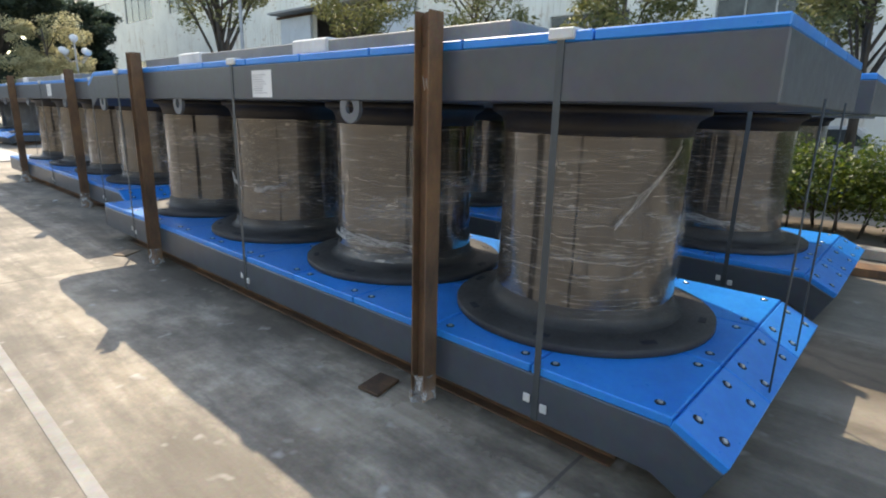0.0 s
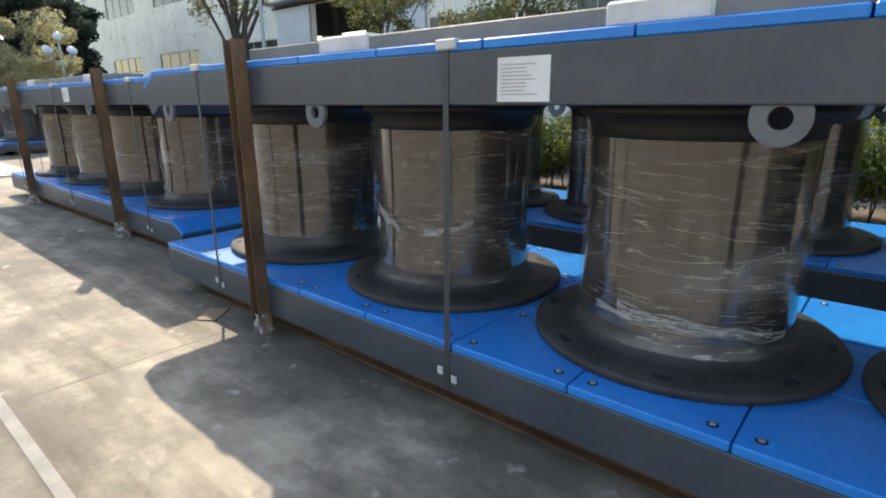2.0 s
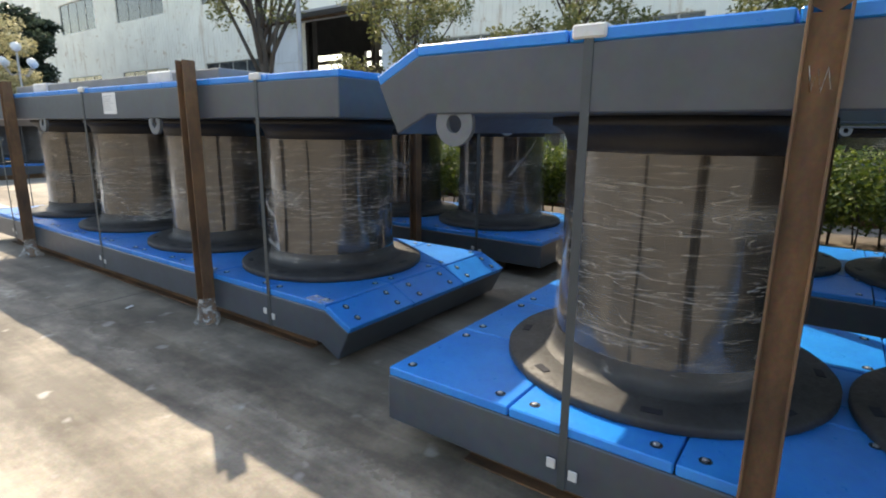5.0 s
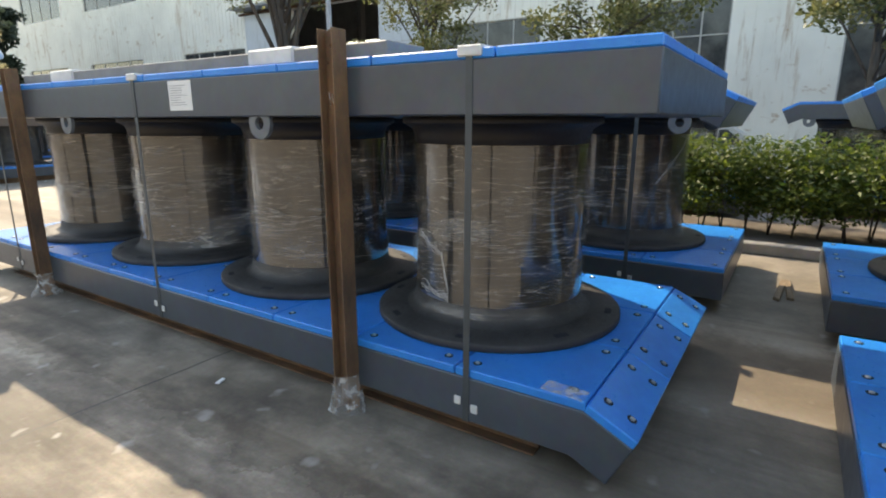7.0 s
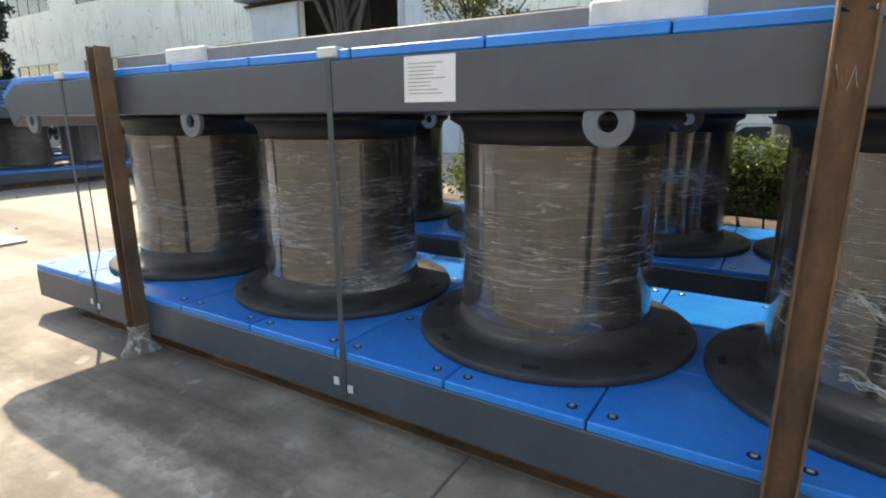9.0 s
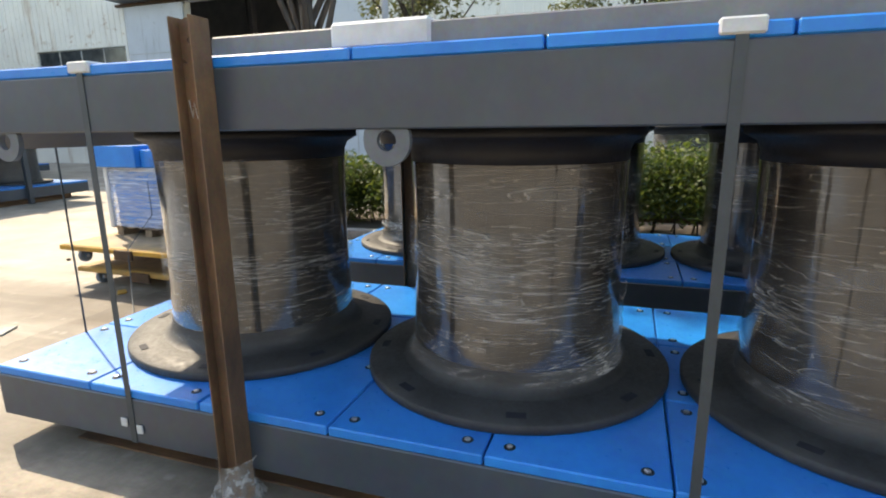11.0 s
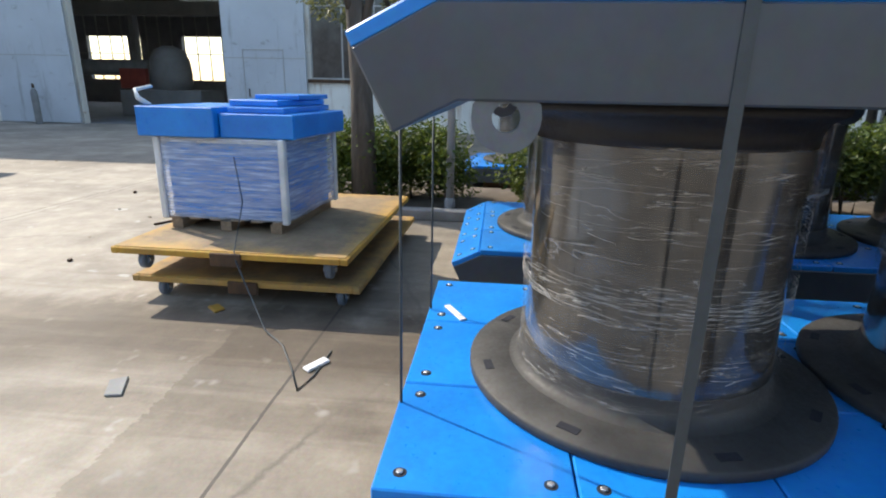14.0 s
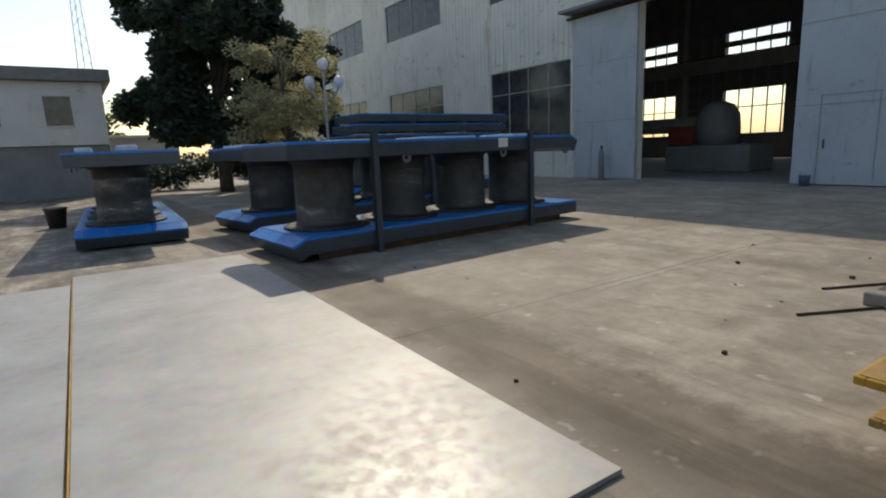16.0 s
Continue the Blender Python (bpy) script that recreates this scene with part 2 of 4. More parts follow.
def streaked_sheet(name, base, rust):
    """Painted sheet metal with rust bleeding down."""
    mat, nt, b = nodes_of(name)
    n1 = noise_of(nt, 1.2, 6, 0.7, (1, 2.0, 0.25))
    n2 = noise_of(nt, 25, 4, 0.7)
    n3 = noise_of(nt, 0.5, 3, 0.6)
    m = ramp_of(nt, n1.outputs[0], [(0.56, (0, 0, 0)), (0.72, (0.75,) * 3)])
    c0 = ramp_of(nt, n3.outputs[0], [(0.3, tuple(v * 0.85 for v in base)), (0.7, base)])
    col = mix_of(nt, m.outputs[0], c0.outputs[0], rust)
    n4 = noise_of(nt, 1.1, 9, 0.75, (1, 1.2, 2.2))
    blot = ramp_of(nt, n4.outputs[0], [(0.585, (0, 0, 0)), (0.65, (0.6,) * 3)])
    col = mix_of(nt, blot.outputs[0], col, rust)
    col = mix_of(nt, 0.2, col, n2.outputs["Color"], "SOFT_LIGHT")
    nt.links.new(col, b.inputs["Base Color"])
    b.inputs["Roughness"].default_value = 0.6
    bump_of(nt, b, n2.outputs[0], 0.1, 0.003)
    return mat


M_GROUND = concrete_ground()
M_PAINT = surface("dark_grey_steel_paint", (0.044, 0.056, 0.070), (0.066, 0.081, 0.100), 1.5, 14, (0.29, 0.38), 0.015, spec=0.6)
M_BLUE = surface("blue_polymer", (0.002, 0.178, 0.6), (0.004, 0.262, 0.76), 2.5, 30, (0.26, 0.42), 0.05, vary=0.12, spec=0.55)
M_RUBBER = surface("dusty_black_rubber", (0.020, 0.020, 0.021), (0.052, 0.051, 0.049), 4, 50, (0.5, 0.75), 0.15)
# rubber darkened for the shade under the upper panels, used on top flanges
M_TOP_SHADE = surface("shaded_black_rubber", (0.010, 0.010, 0.011), (0.022, 0.022, 0.023), 4, 50, (0.45, 0.65), 0.1)
M_WRAP = wrapped_rubber()
M_FILM = film_material()
M_RUST = rusty("rusted_steel", 1.1)
M_RUSTDARK = rusty("dark_rusted_steel", 0.55)
M_STRAP = surface("grey_strap", (0.04, 0.05, 0.055), (0.06, 0.07, 0.075), 6, 90, (0.4, 0.6), 0.05)
M_TWIST, _nt, _b = nodes_of("gathered_film")
_b.inputs["Base Color"].default_value = (0.7, 0.69, 0.66, 1)
_b.inputs["Roughness"].default_value = 0.25
_t = _nt.nodes.new("ShaderNodeBsdfTransparent")
_m = _nt.nodes.new("ShaderNodeMixShader")
_n = noise_of(_nt, 30, 4, 0.6)
_r = ramp_of(_nt, _n.outputs[0], [(0.35, (0.4,) * 3), (0.65, (0.8,) * 3)])
_nt.links.new(_r.outputs[0], _m.inputs[0])
_nt.links.new(_t.outputs[0], _m.inputs[1])
_nt.links.new(_b.outputs[0], _m.inputs[2])
_nt.links.new(_m.outputs[0], _nt.nodes["Material Output"].inputs[0])
M_WHITE = surface("white_card", (0.68, 0.68, 0.66), (0.8, 0.8, 0.78), 5, 60, (0.6, 0.8), 0.03)
M_INK = surface("grey_print", (0.25, 0.25, 0.27), (0.33, 0.33, 0.35), 8, 90, (0.7, 0.8), 0.0)
M_BOLT = surface("zinc_bolt", (0.55, 0.56, 0.57), (0.75, 0.75, 0.76), 30, 120, (0.3, 0.45), 0.05, metal=0.9)
# near-black colour for the shade inside holes that are not cut
M_HOLE_SHADE = surface("hole_shade", (0.006, 0.008, 0.015), (0.012, 0.015, 0.025), 8, 60, (0.7, 0.85), 0.0)
M_FOAM = surface("grey_foam_wrap", (0.5, 0.51, 0.5), (0.72, 0.72, 0.7), 6, 40, (0.5, 0.8), 0.3)
M_LUG = surface("grey_lug_paint", (0.10, 0.11, 0.12), (0.15, 0.16, 0.17), 5, 50, (0.5, 0.65), 0.08)
M_GREYBEAM = surface("grey_primer_steel", (0.16, 0.165, 0.165), (0.24, 0.245, 0.24), 3, 40, (0.5, 0.7), 0.1)
M_PLATE = surface("bare_steel_plate", (0.28, 0.28, 0.265), (0.41, 0.405, 0.39), 1.1, 9, (0.38, 0.6), 0.06, metal=0.2)
M_YELLOW = surface("worn_yellow_paint", (0.34, 0.19, 0.035), (0.6, 0.33, 0.04), 4, 30, (0.5, 0.7), 0.15)
M_DECK, _nt, _b = nodes_of("dusty_cart_deck")
_n = noise_of(_nt, 3.0, 8, 0.7)
_f = noise_of(_nt, 30, 4, 0.7)
_c = ramp_of(_nt, _n.outputs[0], [(0.3, (0.15, 0.105, 0.06)), (0.55, (0.27, 0.195, 0.115)), (0.75, (0.36, 0.28, 0.18))])
_tc = _nt.nodes.new("ShaderNodeTexCoord")
_e = _nt.nodes.new("ShaderNodeVectorMath")
_e.operation = "ABSOLUTE"
_nt.links.new(_tc.outputs["Object"], _e.inputs[0])
_s = _nt.nodes.new("ShaderNodeSeparateXYZ")
_nt.links.new(_e.outputs[0], _s.inputs[0])
_ex = _nt.nodes.new("ShaderNodeMath")
_ex.operation = "ADD"
_ex.inputs[1].default_value = 0.28
_nt.links.new(_s.outputs[1], _ex.inputs[0])
_mx = _nt.nodes.new("ShaderNodeMath")
_mx.operation = "MAXIMUM"
_nt.links.new(_s.outputs[0], _mx.inputs[0])
_nt.links.new(_ex.outputs[0], _mx.inputs[1])
_w = _nt.nodes.new("ShaderNodeMath")
_w.operation = "MULTIPLY_ADD"
_w.inputs[1].default_value = 0.9
_nt.links.new(_n.outputs[0], _w.inputs[0])
_nt.links.new(_mx.outputs[0], _w.inputs[2])
_mr = _nt.nodes.new("ShaderNodeMapRange")
for _sock, _v in zip(_mr.inputs[1:5], (1.44, 1.72, 0.0, 0.8)):
    _sock.default_value = _v
_nt.links.new(_w.outputs[0], _mr.inputs[0])
_col = mix_of(_nt, _mr.outputs[0], _c.outputs[0], (0.5, 0.285, 0.05))
_col = mix_of(_nt, 0.35, _col, _f.outputs["Color"], "SOFT_LIGHT")
_nt.links.new(_col, _b.inputs["Base Color"])
_b.inputs["Roughness"].default_value = 0.7
bump_of(_nt, _b, _f.outputs[0], 0.15, 0.004)
M_CASTER = surface("blue_grey_caster_steel", (0.10, 0.17, 0.27), (0.2, 0.3, 0.42), 6, 60, (0.35, 0.55), 0.1, metal=0.3)
M_TYRE = surface("caster_wheel", (0.12, 0.15, 0.2), (0.2, 0.25, 0.3), 6, 60, (0.4, 0.6), 0.05)
M_WOOD = surface("raw_pallet_wood", (0.16, 0.11, 0.07), (0.3, 0.22, 0.14), 4, 60, (0.7, 0.85), 0.2, stretch=(1, 6, 6))
M_KERB = surface("concrete_kerb", (0.22, 0.21, 0.19), (0.36, 0.34, 0.31), 3, 30, (0.75, 0.9), 0.3)
M_SOIL = surface("planting_soil", (0.07, 0.055, 0.04), (0.16, 0.13, 0.1), 2, 20, (0.85, 0.95), 0.5)
M_BARK = surface("tree_bark", (0.05, 0.04, 0.032), (0.12, 0.1, 0.08), 5, 40, (0.8, 0.95), 0.6, stretch=(3, 3, 0.6))
M_HEDGE = leaf_material("hedge_leaf", (0.03, 0.065, 0.012), (0.16, 0.2, 0.03))
M_LEAF = leaf_material("tree_leaf", (0.08, 0.1, 0.03), (0.28, 0.27, 0.11))
M_LEAFPALE = leaf_material("pale_autumn_leaf", (0.3, 0.28, 0.14), (0.62, 0.57, 0.35))
M_LEAFDARK = leaf_material("evergreen_leaf", (0.03, 0.05, 0.036), (0.085, 0.12, 0.08))
M_CORR = streaked_sheet("cream_corrugated_sheet", (0.78, 0.77, 0.71), (0.33, 0.19, 0.08))
M_PLASTER = streaked_sheet("pale_render_wall", (0.72, 0.72, 0.70), (0.42, 0.39, 0.33))
M_DOORLEAF = streaked_sheet("pale_grey_door_sheet", (0.5, 0.54, 0.58), (0.24, 0.24, 0.24))
M_GLASS = glass_dark()
M_FRAME = surface("dull_window_frame", (0.28, 0.28, 0.27), (0.42, 0.42, 0.4), 3, 30, (0.5, 0.7), 0.05)
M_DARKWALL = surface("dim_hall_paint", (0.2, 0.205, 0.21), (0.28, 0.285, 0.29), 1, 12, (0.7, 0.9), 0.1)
M_BAG = clear_plastic()
M_PANE, _nt, _b = nodes_of("clear_glass_pane")
_b.inputs["Base Color"].default_value = (0.9, 0.93, 0.93, 1)
_b.inputs["Transmission Weight"].default_value = 1.0
_b.inputs["Roughness"].default_value = 0.05
M_TAN = streaked_sheet("tan_wall_opposite", (0.5, 0.42, 0.31), (0.25, 0.2, 0.14))
M_GLOBE = surface("opal_lamp_globe", (0.7, 0.7, 0.7), (0.8, 0.8, 0.8), 4, 20, (0.3, 0.4), 0.0)
M_GREYPOLE = surface("grey_lamp_post", (0.3, 0.3, 0.3), (0.42, 0.42, 0.42), 4, 40, (0.45, 0.6), 0.05)


# ---- mesh helpers ----
def mesh_of(name, bm, mats):
    me = bpy.data.meshes.new(name)
    bm.normal_update()
    bm.to_mesh(me)
    bm.free()
    for m in (mats if isinstance(mats, (list, tuple)) else [mats]):
        me.materials.append(m)
    return me


def thing(name, bm, material, m=None, label="", category="", group="", kind=""):
    ob = new(name, mesh_of(name, bm, material) if bm else None)
    if m is not None:
        ob.matrix_basis = m
    return tagged(ob, label, category, group, kind)


def part(name, bm, material, parent, label="", m=None):
    ob = new(name, bm if isinstance(bm, bpy.types.Mesh) else mesh_of(name, bm, material))
    ob.parent = parent
    if m is not None:
        ob.matrix_basis = m
    if label:
        ob["label"] = label
    return ob


def box(bm, lo, hi, mat=0, m=None, bevel=0.0):
    vs = [bm.verts.new((x, y, z)) for x in (lo[0], hi[0]) for y in (lo[1], hi[1]) for z in (lo[2], hi[2])]
    fs = [bm.faces.new([vs[i] for i in q]) for q in ((0, 1, 3, 2), (4, 6, 7, 5), (0, 4, 5, 1), (2, 3, 7, 6), (0, 2, 6, 4), (1, 5, 7, 3))]
    for f in fs:
        f.material_index = mat
    if bevel:
        es = list({e for f in fs for e in f.edges})
        r = bmesh.ops.bevel(bm, geom=es, offset=bevel, segments=1, affect="EDGES", profile=0.5)
        vs = list({v for f in r["faces"] for v in f.verts} | {v for v in vs if v.is_valid})
        for f in r["faces"]:
            f.material_index = mat
    if m is not None:
        bmesh.ops.transform(bm, matrix=m, verts=[v for v in vs if v.is_valid])
    return bm


def boxed(lo, hi, bevel=0.0, m=None):
    return box(bmesh.new(), lo, hi, 0, m, bevel)


def prism(bm, outline, x0, x1, mat=0):
    """An outline in y, z drawn out along x."""
    a = [bm.verts.new((x0, y, z)) for y, z in outline]
    b = [bm.verts.new((x1, y, z)) for y, z in outline]
    n = len(outline)
    fs = [bm.faces.new(a[::-1]), bm.faces.new(b)]
    for i in range(n):
        fs.append(bm.faces.new((a[i], a[(i + 1) % n], b[(i + 1) % n], b[i])))
    for f in fs:
        f.material_index = mat
    bmesh.ops.recalc_face_normals(bm, faces=fs)
    return bm


def lathe(bm, profile, n=48, smooth=True, caps=True, at=(0, 0, 0), mat=0):
    rings = []
    for r, z in profile:
        rings.append([bm.verts.new((at[0] + r * math.cos(2 * math.pi * i / n), at[1] + r * math.sin(2 * math.pi * i / n), at[2] + z)) for i in range(n)])
    fs = []
    for a, b in zip(rings, rings[1:]):
        for i in range(n):
            f = bm.faces.new((a[i], a[(i + 1) % n], b[(i + 1) % n], b[i]))
            f.smooth = smooth
            f.material_index = mat
            fs.append(f)
    if caps:
        fs.append(bm.faces.new(rings[0][::-1]))
        fs.append(bm.faces.new(rings[-1]))
        for f in fs[-2:]:
            f.material_index = mat
    return bm


def tube(bm, pts, r0, r1=None, n=8, mat=0):
    """A round bar along points, tapering from r0 to r1."""
    r1 = r0 if r1 is None else r1
    pts = [Vector(p) for p in pts]
    rings = []
    for i, p in enumerate(pts):
        d = (pts[min(i + 1, len(pts) - 1)] - pts[max(i - 1, 0)]).normalized()
        u = d.orthogonal().normalized()
        w = d.cross(u)
        r = r0 + (r1 - r0) * i / max(1, len(pts) - 1)
        rings.append([bm.verts.new(p + (u * math.cos(2 * math.pi * k / n) + w * math.sin(2 * math.pi * k / n)) * r) for k in range(n)])
    for a, b in zip(rings, rings[1:]):
        # keep rings facing alike
        off = min(range(n), key=lambda s: (b[s].co - a[0].co).length)
        for k in range(n):
            f = bm.faces.new((a[k], a[(k + 1) % n], b[(k + 1 + off) % n], b[(k + off) % n]))
            f.smooth = True
            f.material_index = mat
    bm.faces.new(rings[0][::-1]).material_index = mat
    bm.faces.new(rings[-1]).material_index = mat
    return bm


# ---- ground ----
bm = bmesh.new()
vs = [bm.verts.new(p) for p in ((-900, -900, 0), (900, -900, 0), (900, 900, 0), (-900, 900, 0))]
bm.faces.new(vs)
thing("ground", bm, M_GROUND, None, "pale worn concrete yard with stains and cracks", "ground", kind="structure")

# ---- fender panels ----
L, W, PAD = 6.95, 2.0, 0.045
BEND = 0.23
SLOPE = math.atan2(0.115, 0.23)


def panel_body():
    bm = bmesh.new()
    prism(bm, [(0.295, 0), (L, 0), (L, 0.235), (0.24, 0.235), (0.02, 0.125), (0.125, -0.085)], 0, W)
    bmesh.ops.bevel(bm, geom=list(bm.edges), offset=0.006, segments=1, affect="EDGES")
    return bm


def pad_mesh(w, l):
    bm = boxed((0.004, 0.004, 0), (w - 0.004, l - 0.004, PAD), 0.006)
    return mesh_of("pad", bm, M_BLUE)


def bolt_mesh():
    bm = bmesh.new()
    # raised dark disc paints the shade of a recess round the bolt
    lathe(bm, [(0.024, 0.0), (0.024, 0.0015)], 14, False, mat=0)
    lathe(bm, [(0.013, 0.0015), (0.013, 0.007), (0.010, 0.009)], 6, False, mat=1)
    return mesh_of("bolt", bm, [M_HOLE_SHADE, M_BOLT])


PADW, PADL = W / 3, (L - BEND) / 10
ME_PAD = pad_mesh(PADW, PADL)
ME_NOSE = pad_mesh(PADW, 0.255)
ME_BOLT = bolt_mesh()


def lug_mesh():
    """A lifting lug: a plate with a round foot and a hole."""
    bm = bmesh.new()
    n = 24
    outer, inner = [], []
    for i in range(n):
        a = 2 * math.pi * i / n
        c, s = math.cos(a), math.sin(a)
        outer.append((0.09 * c, 0.09 * s if s < 0 else 0.042 * min(1, s * 3)))
        inner.append((0.037 * c, 0.037 * s))
    sides = []
    for x in (0.0, 0.025):
        o = [bm.verts.new((x, y, z)) for y, z in outer]
        k = [bm.verts.new((x, y, z)) for y, z in inner]
        sides.append((o, k))
        for i in range(n):
            j = (i + 1) % n
            bm.faces.new((o[i], o[j], k[j], k[i]))
    for a, b in ((sides[0][0], sides[1][0]), (sides[0][1], sides[1][1])):
        for i in range(n):
            j = (i + 1) % n
            bm.faces.new((a[i], a[j], b[j], b[i]))
    bmesh.ops.recalc_face_normals(bm, faces=bm.faces)
    return mesh_of("lifting_lug", bm, M_LUG)


ME_LUG = lug_mesh()


def fender_panel(m, bolts, lugs, label, group):
    body = thing("fender_panel", None, None, None, label, "fender panel", group)
    part("steel_box", panel_body(), M_PAINT, body)
    for i in range(3):
        nose = part("pad", ME_NOSE, None, body, m=pose(i * PADW, 0, 0.165 - PAD) @ pose(0, 0.02, 0, math.degrees(SLOPE)))
        if bolts:
            for bx in (0.13, PADW - 0.13):
                for by in (0.07, 0.19):
                    part("bolt", ME_BOLT, None, nose, m=pose(bx, by, PAD))
        for k in range(10):
            pad = part("pad", ME_PAD, None, body, m=pose(i * PADW, BEND + k * PADL, 0.235))
            if bolts:
                for bx in (0.09, PADW - 0.09):
                    for by in (0.085, PADL - 0.085):
                        part("bolt", ME_BOLT, None, pad, m=pose(bx, by, PAD))
    if lugs:
        for x in (0.01, W - 0.035):
            for y in (0.42, 2.37, 4.75):
                part("lifting_lug", ME_LUG, None, body, "grey lifting lug with a round hole", pose(x, y, -0.04))
    body.matrix_basis = m
    return body


# ---- rubber cell fender ----
def cell_fender(ropes, film_top, bands=(), core=None):
    top = thing("cell_fender", None, None, None, "black rubber cell fender wrapped in clear stretch film", "rubber fender", "cell fenders on the panels")
    part("base_flange", lathe(bmesh.new(), [(0.768, 0.0), (0.774, 0.006), (0.774, 0.038), (0.766, 0.046), (0.63, 0.054), (0.59, 0.056)], 64), M_RUBBER, top)
    part("neck", lathe(bmesh.new(), [(0.604, 0.052), (0.580, 0.059), (0.558, 0.070), (0.544, 0.088), (0.536, 0.115), (0.531, 0.16)], 64, caps=False), M_RUBBER, top, "flared black rubber foot of the fender")
    part("body", lathe(bmesh.new(), [(0.533, 0.1), (0.528, 0.24), (0.522, 0.4), (0.52, 0.62), (0.522, 0.85), (0.526, 1.0), (0.528, 1.06)], 64, caps=False), core or M_WRAP, top)
    part("top_flange", lathe(bmesh.new(), [(0.526, 1.05), (0.53, 1.10), (0.545, 1.14), (0.585, 1.165), (0.60, 1.172), (0.603, 1.178), (0.603, 1.21)], 64), M_TOP_SHADE, top)
    bm = bmesh.new()
    prof = []
    for i in range(25):
        z = 0.095 + (film_top - 0.095) * i / 24
        prof.append((0.542 + 0.012 * math.exp(-(z - 0.095) * 40) + 0.004 * math.sin(z * 37) + 0.003 * math.sin(z * 83), z))
    lathe(bm, prof, 72, caps=False)
    for v in bm.verts:
        v.co.xy *= 1 + 0.006 * noise.noise(v.co * 6)
    part("stretch_film", bm, M_FILM, top, "wrinkled clear stretch film")
    for a0, a1, z0, z1, r in ropes:
        bm = bmesh.new()
        n = 46
        for strand in range(12):
            pts = []
            for i in range(n):
                u = i / (n - 1)
                a = radians(a0 + (a1 - a0) * u)
                p = Vector((math.cos(a), math.sin(a), 0)) * 0.549
                wob = noise.noise(Vector((u * 4 + strand * 0.13, strand * 0.33, a0)))
                p.z = z0 + (z1 - z0) * u + 0.05 * wob + 0.0012 * (strand - 6)
                pts.append(p)
            tube(bm, pts, r * random.uniform(0.12, 0.3), r * 0.1, 4)
        part("film_twist", bm, M_TWIST, top, "white twisted rope of gathered film")["kind"] = "stuff"
    for a0, a1, z0, z1, count in bands:
        bm = bmesh.new()
        for _ in range(count):
            a = random.uniform(a0, a1)
            span = random.uniform(3, 15)
            z = random.triangular(z0, z1)
            tilt = random.gauss(0, 0.010)
            bow = random.gauss(0, 0.003)
            pts = []
            for i in range(7):
                u = i / 6 - 0.5
                b = radians(a + span * u)
                pts.append(Vector((math.cos(b) * 0.55, math.sin(b) * 0.55, z + tilt * u * span / 14 + bow * (1 - 4 * u * u))))
            w = random.uniform(0.0004, 0.0012)
            tube(bm, pts, w, w * 0.4, 3)
        part("film_wrinkle", bm, M_TWIST, top, "fine white creases in the film")["kind"] = "stuff"
    # thin dark plates on the flange paint the shade inside its slots
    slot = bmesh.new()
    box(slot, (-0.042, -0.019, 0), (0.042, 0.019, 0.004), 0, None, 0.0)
    me = mesh_of("bolt_slot", slot, M_HOLE_SHADE)
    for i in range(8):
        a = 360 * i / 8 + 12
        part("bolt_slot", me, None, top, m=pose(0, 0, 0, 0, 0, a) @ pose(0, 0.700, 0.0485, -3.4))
    return top


def h_beam(bm, h, w=0.125, t=0.009, web=0.007, hole=0.0):
    """A rolled H section; hole drills a round hole through the web just below the top."""
    o = w / 2
    low = h - 0.16 if hole else h
    if not hole:
        pts = [(-o, -o), (o, -o), (o, -o + t), (web / 2, -o + t), (web / 2, o - t), (o, o - t), (o, o), (-o, o), (-o, o - t), (-web / 2, o - t), (-web / 2, -o + t), (-o, -o + t)]
        a = [bm.verts.new((x, y, 0)) for x, y in pts]
        b = [bm.verts.new((x, y, h)) for x, y in pts]
        n = len(pts)
        bm.faces.new(a[::-1])
        bm.faces.new(b)
        for i in range(n):
            bm.faces.new((a[i], a[(i + 1) % n], b[(i + 1) % n], b[i]))
        bmesh.ops.recalc_face_normals(bm, faces=bm.faces)
        return bm
    for y in (-o, o - t):
        box(bm, (-o, y, 0), (o, y + t, h), bevel=0.0015)
    r = o - t
    box(bm, (-web / 2, -r, 0), (web / 2, r, low))
    zc, n = (low + h) / 2, 16
    half = (h - low) / 2
    sides = []
    for x in (-web / 2, web / 2):
        rim, edge = [], []
        for i in range(n):
            a = 2 * math.pi * (i + 0.5) / n
            c, q = math.cos(a), math.sin(a)
            k = min(r / abs(c), half / abs(q))
            rim.append(bm.verts.new((x, c * hole, zc + q * hole)))
            edge.append(bm.verts.new((x, c * k, zc + q * k)))
        sides.append((rim, edge))
        for i in range(n):
            m = (i + 1) % n
            bm.faces.new((edge[i], edge[m], rim[m], rim[i]))
    for p in (0, 1):
        for i in range(n):
            m = (i + 1) % n
            bm.faces.new((sides[0][p][i], sides[0][p][m], sides[1][p][m], sides[1][p][i]))
    bmesh.ops.recalc_face_normals(bm, faces=bm.faces)
    return bm


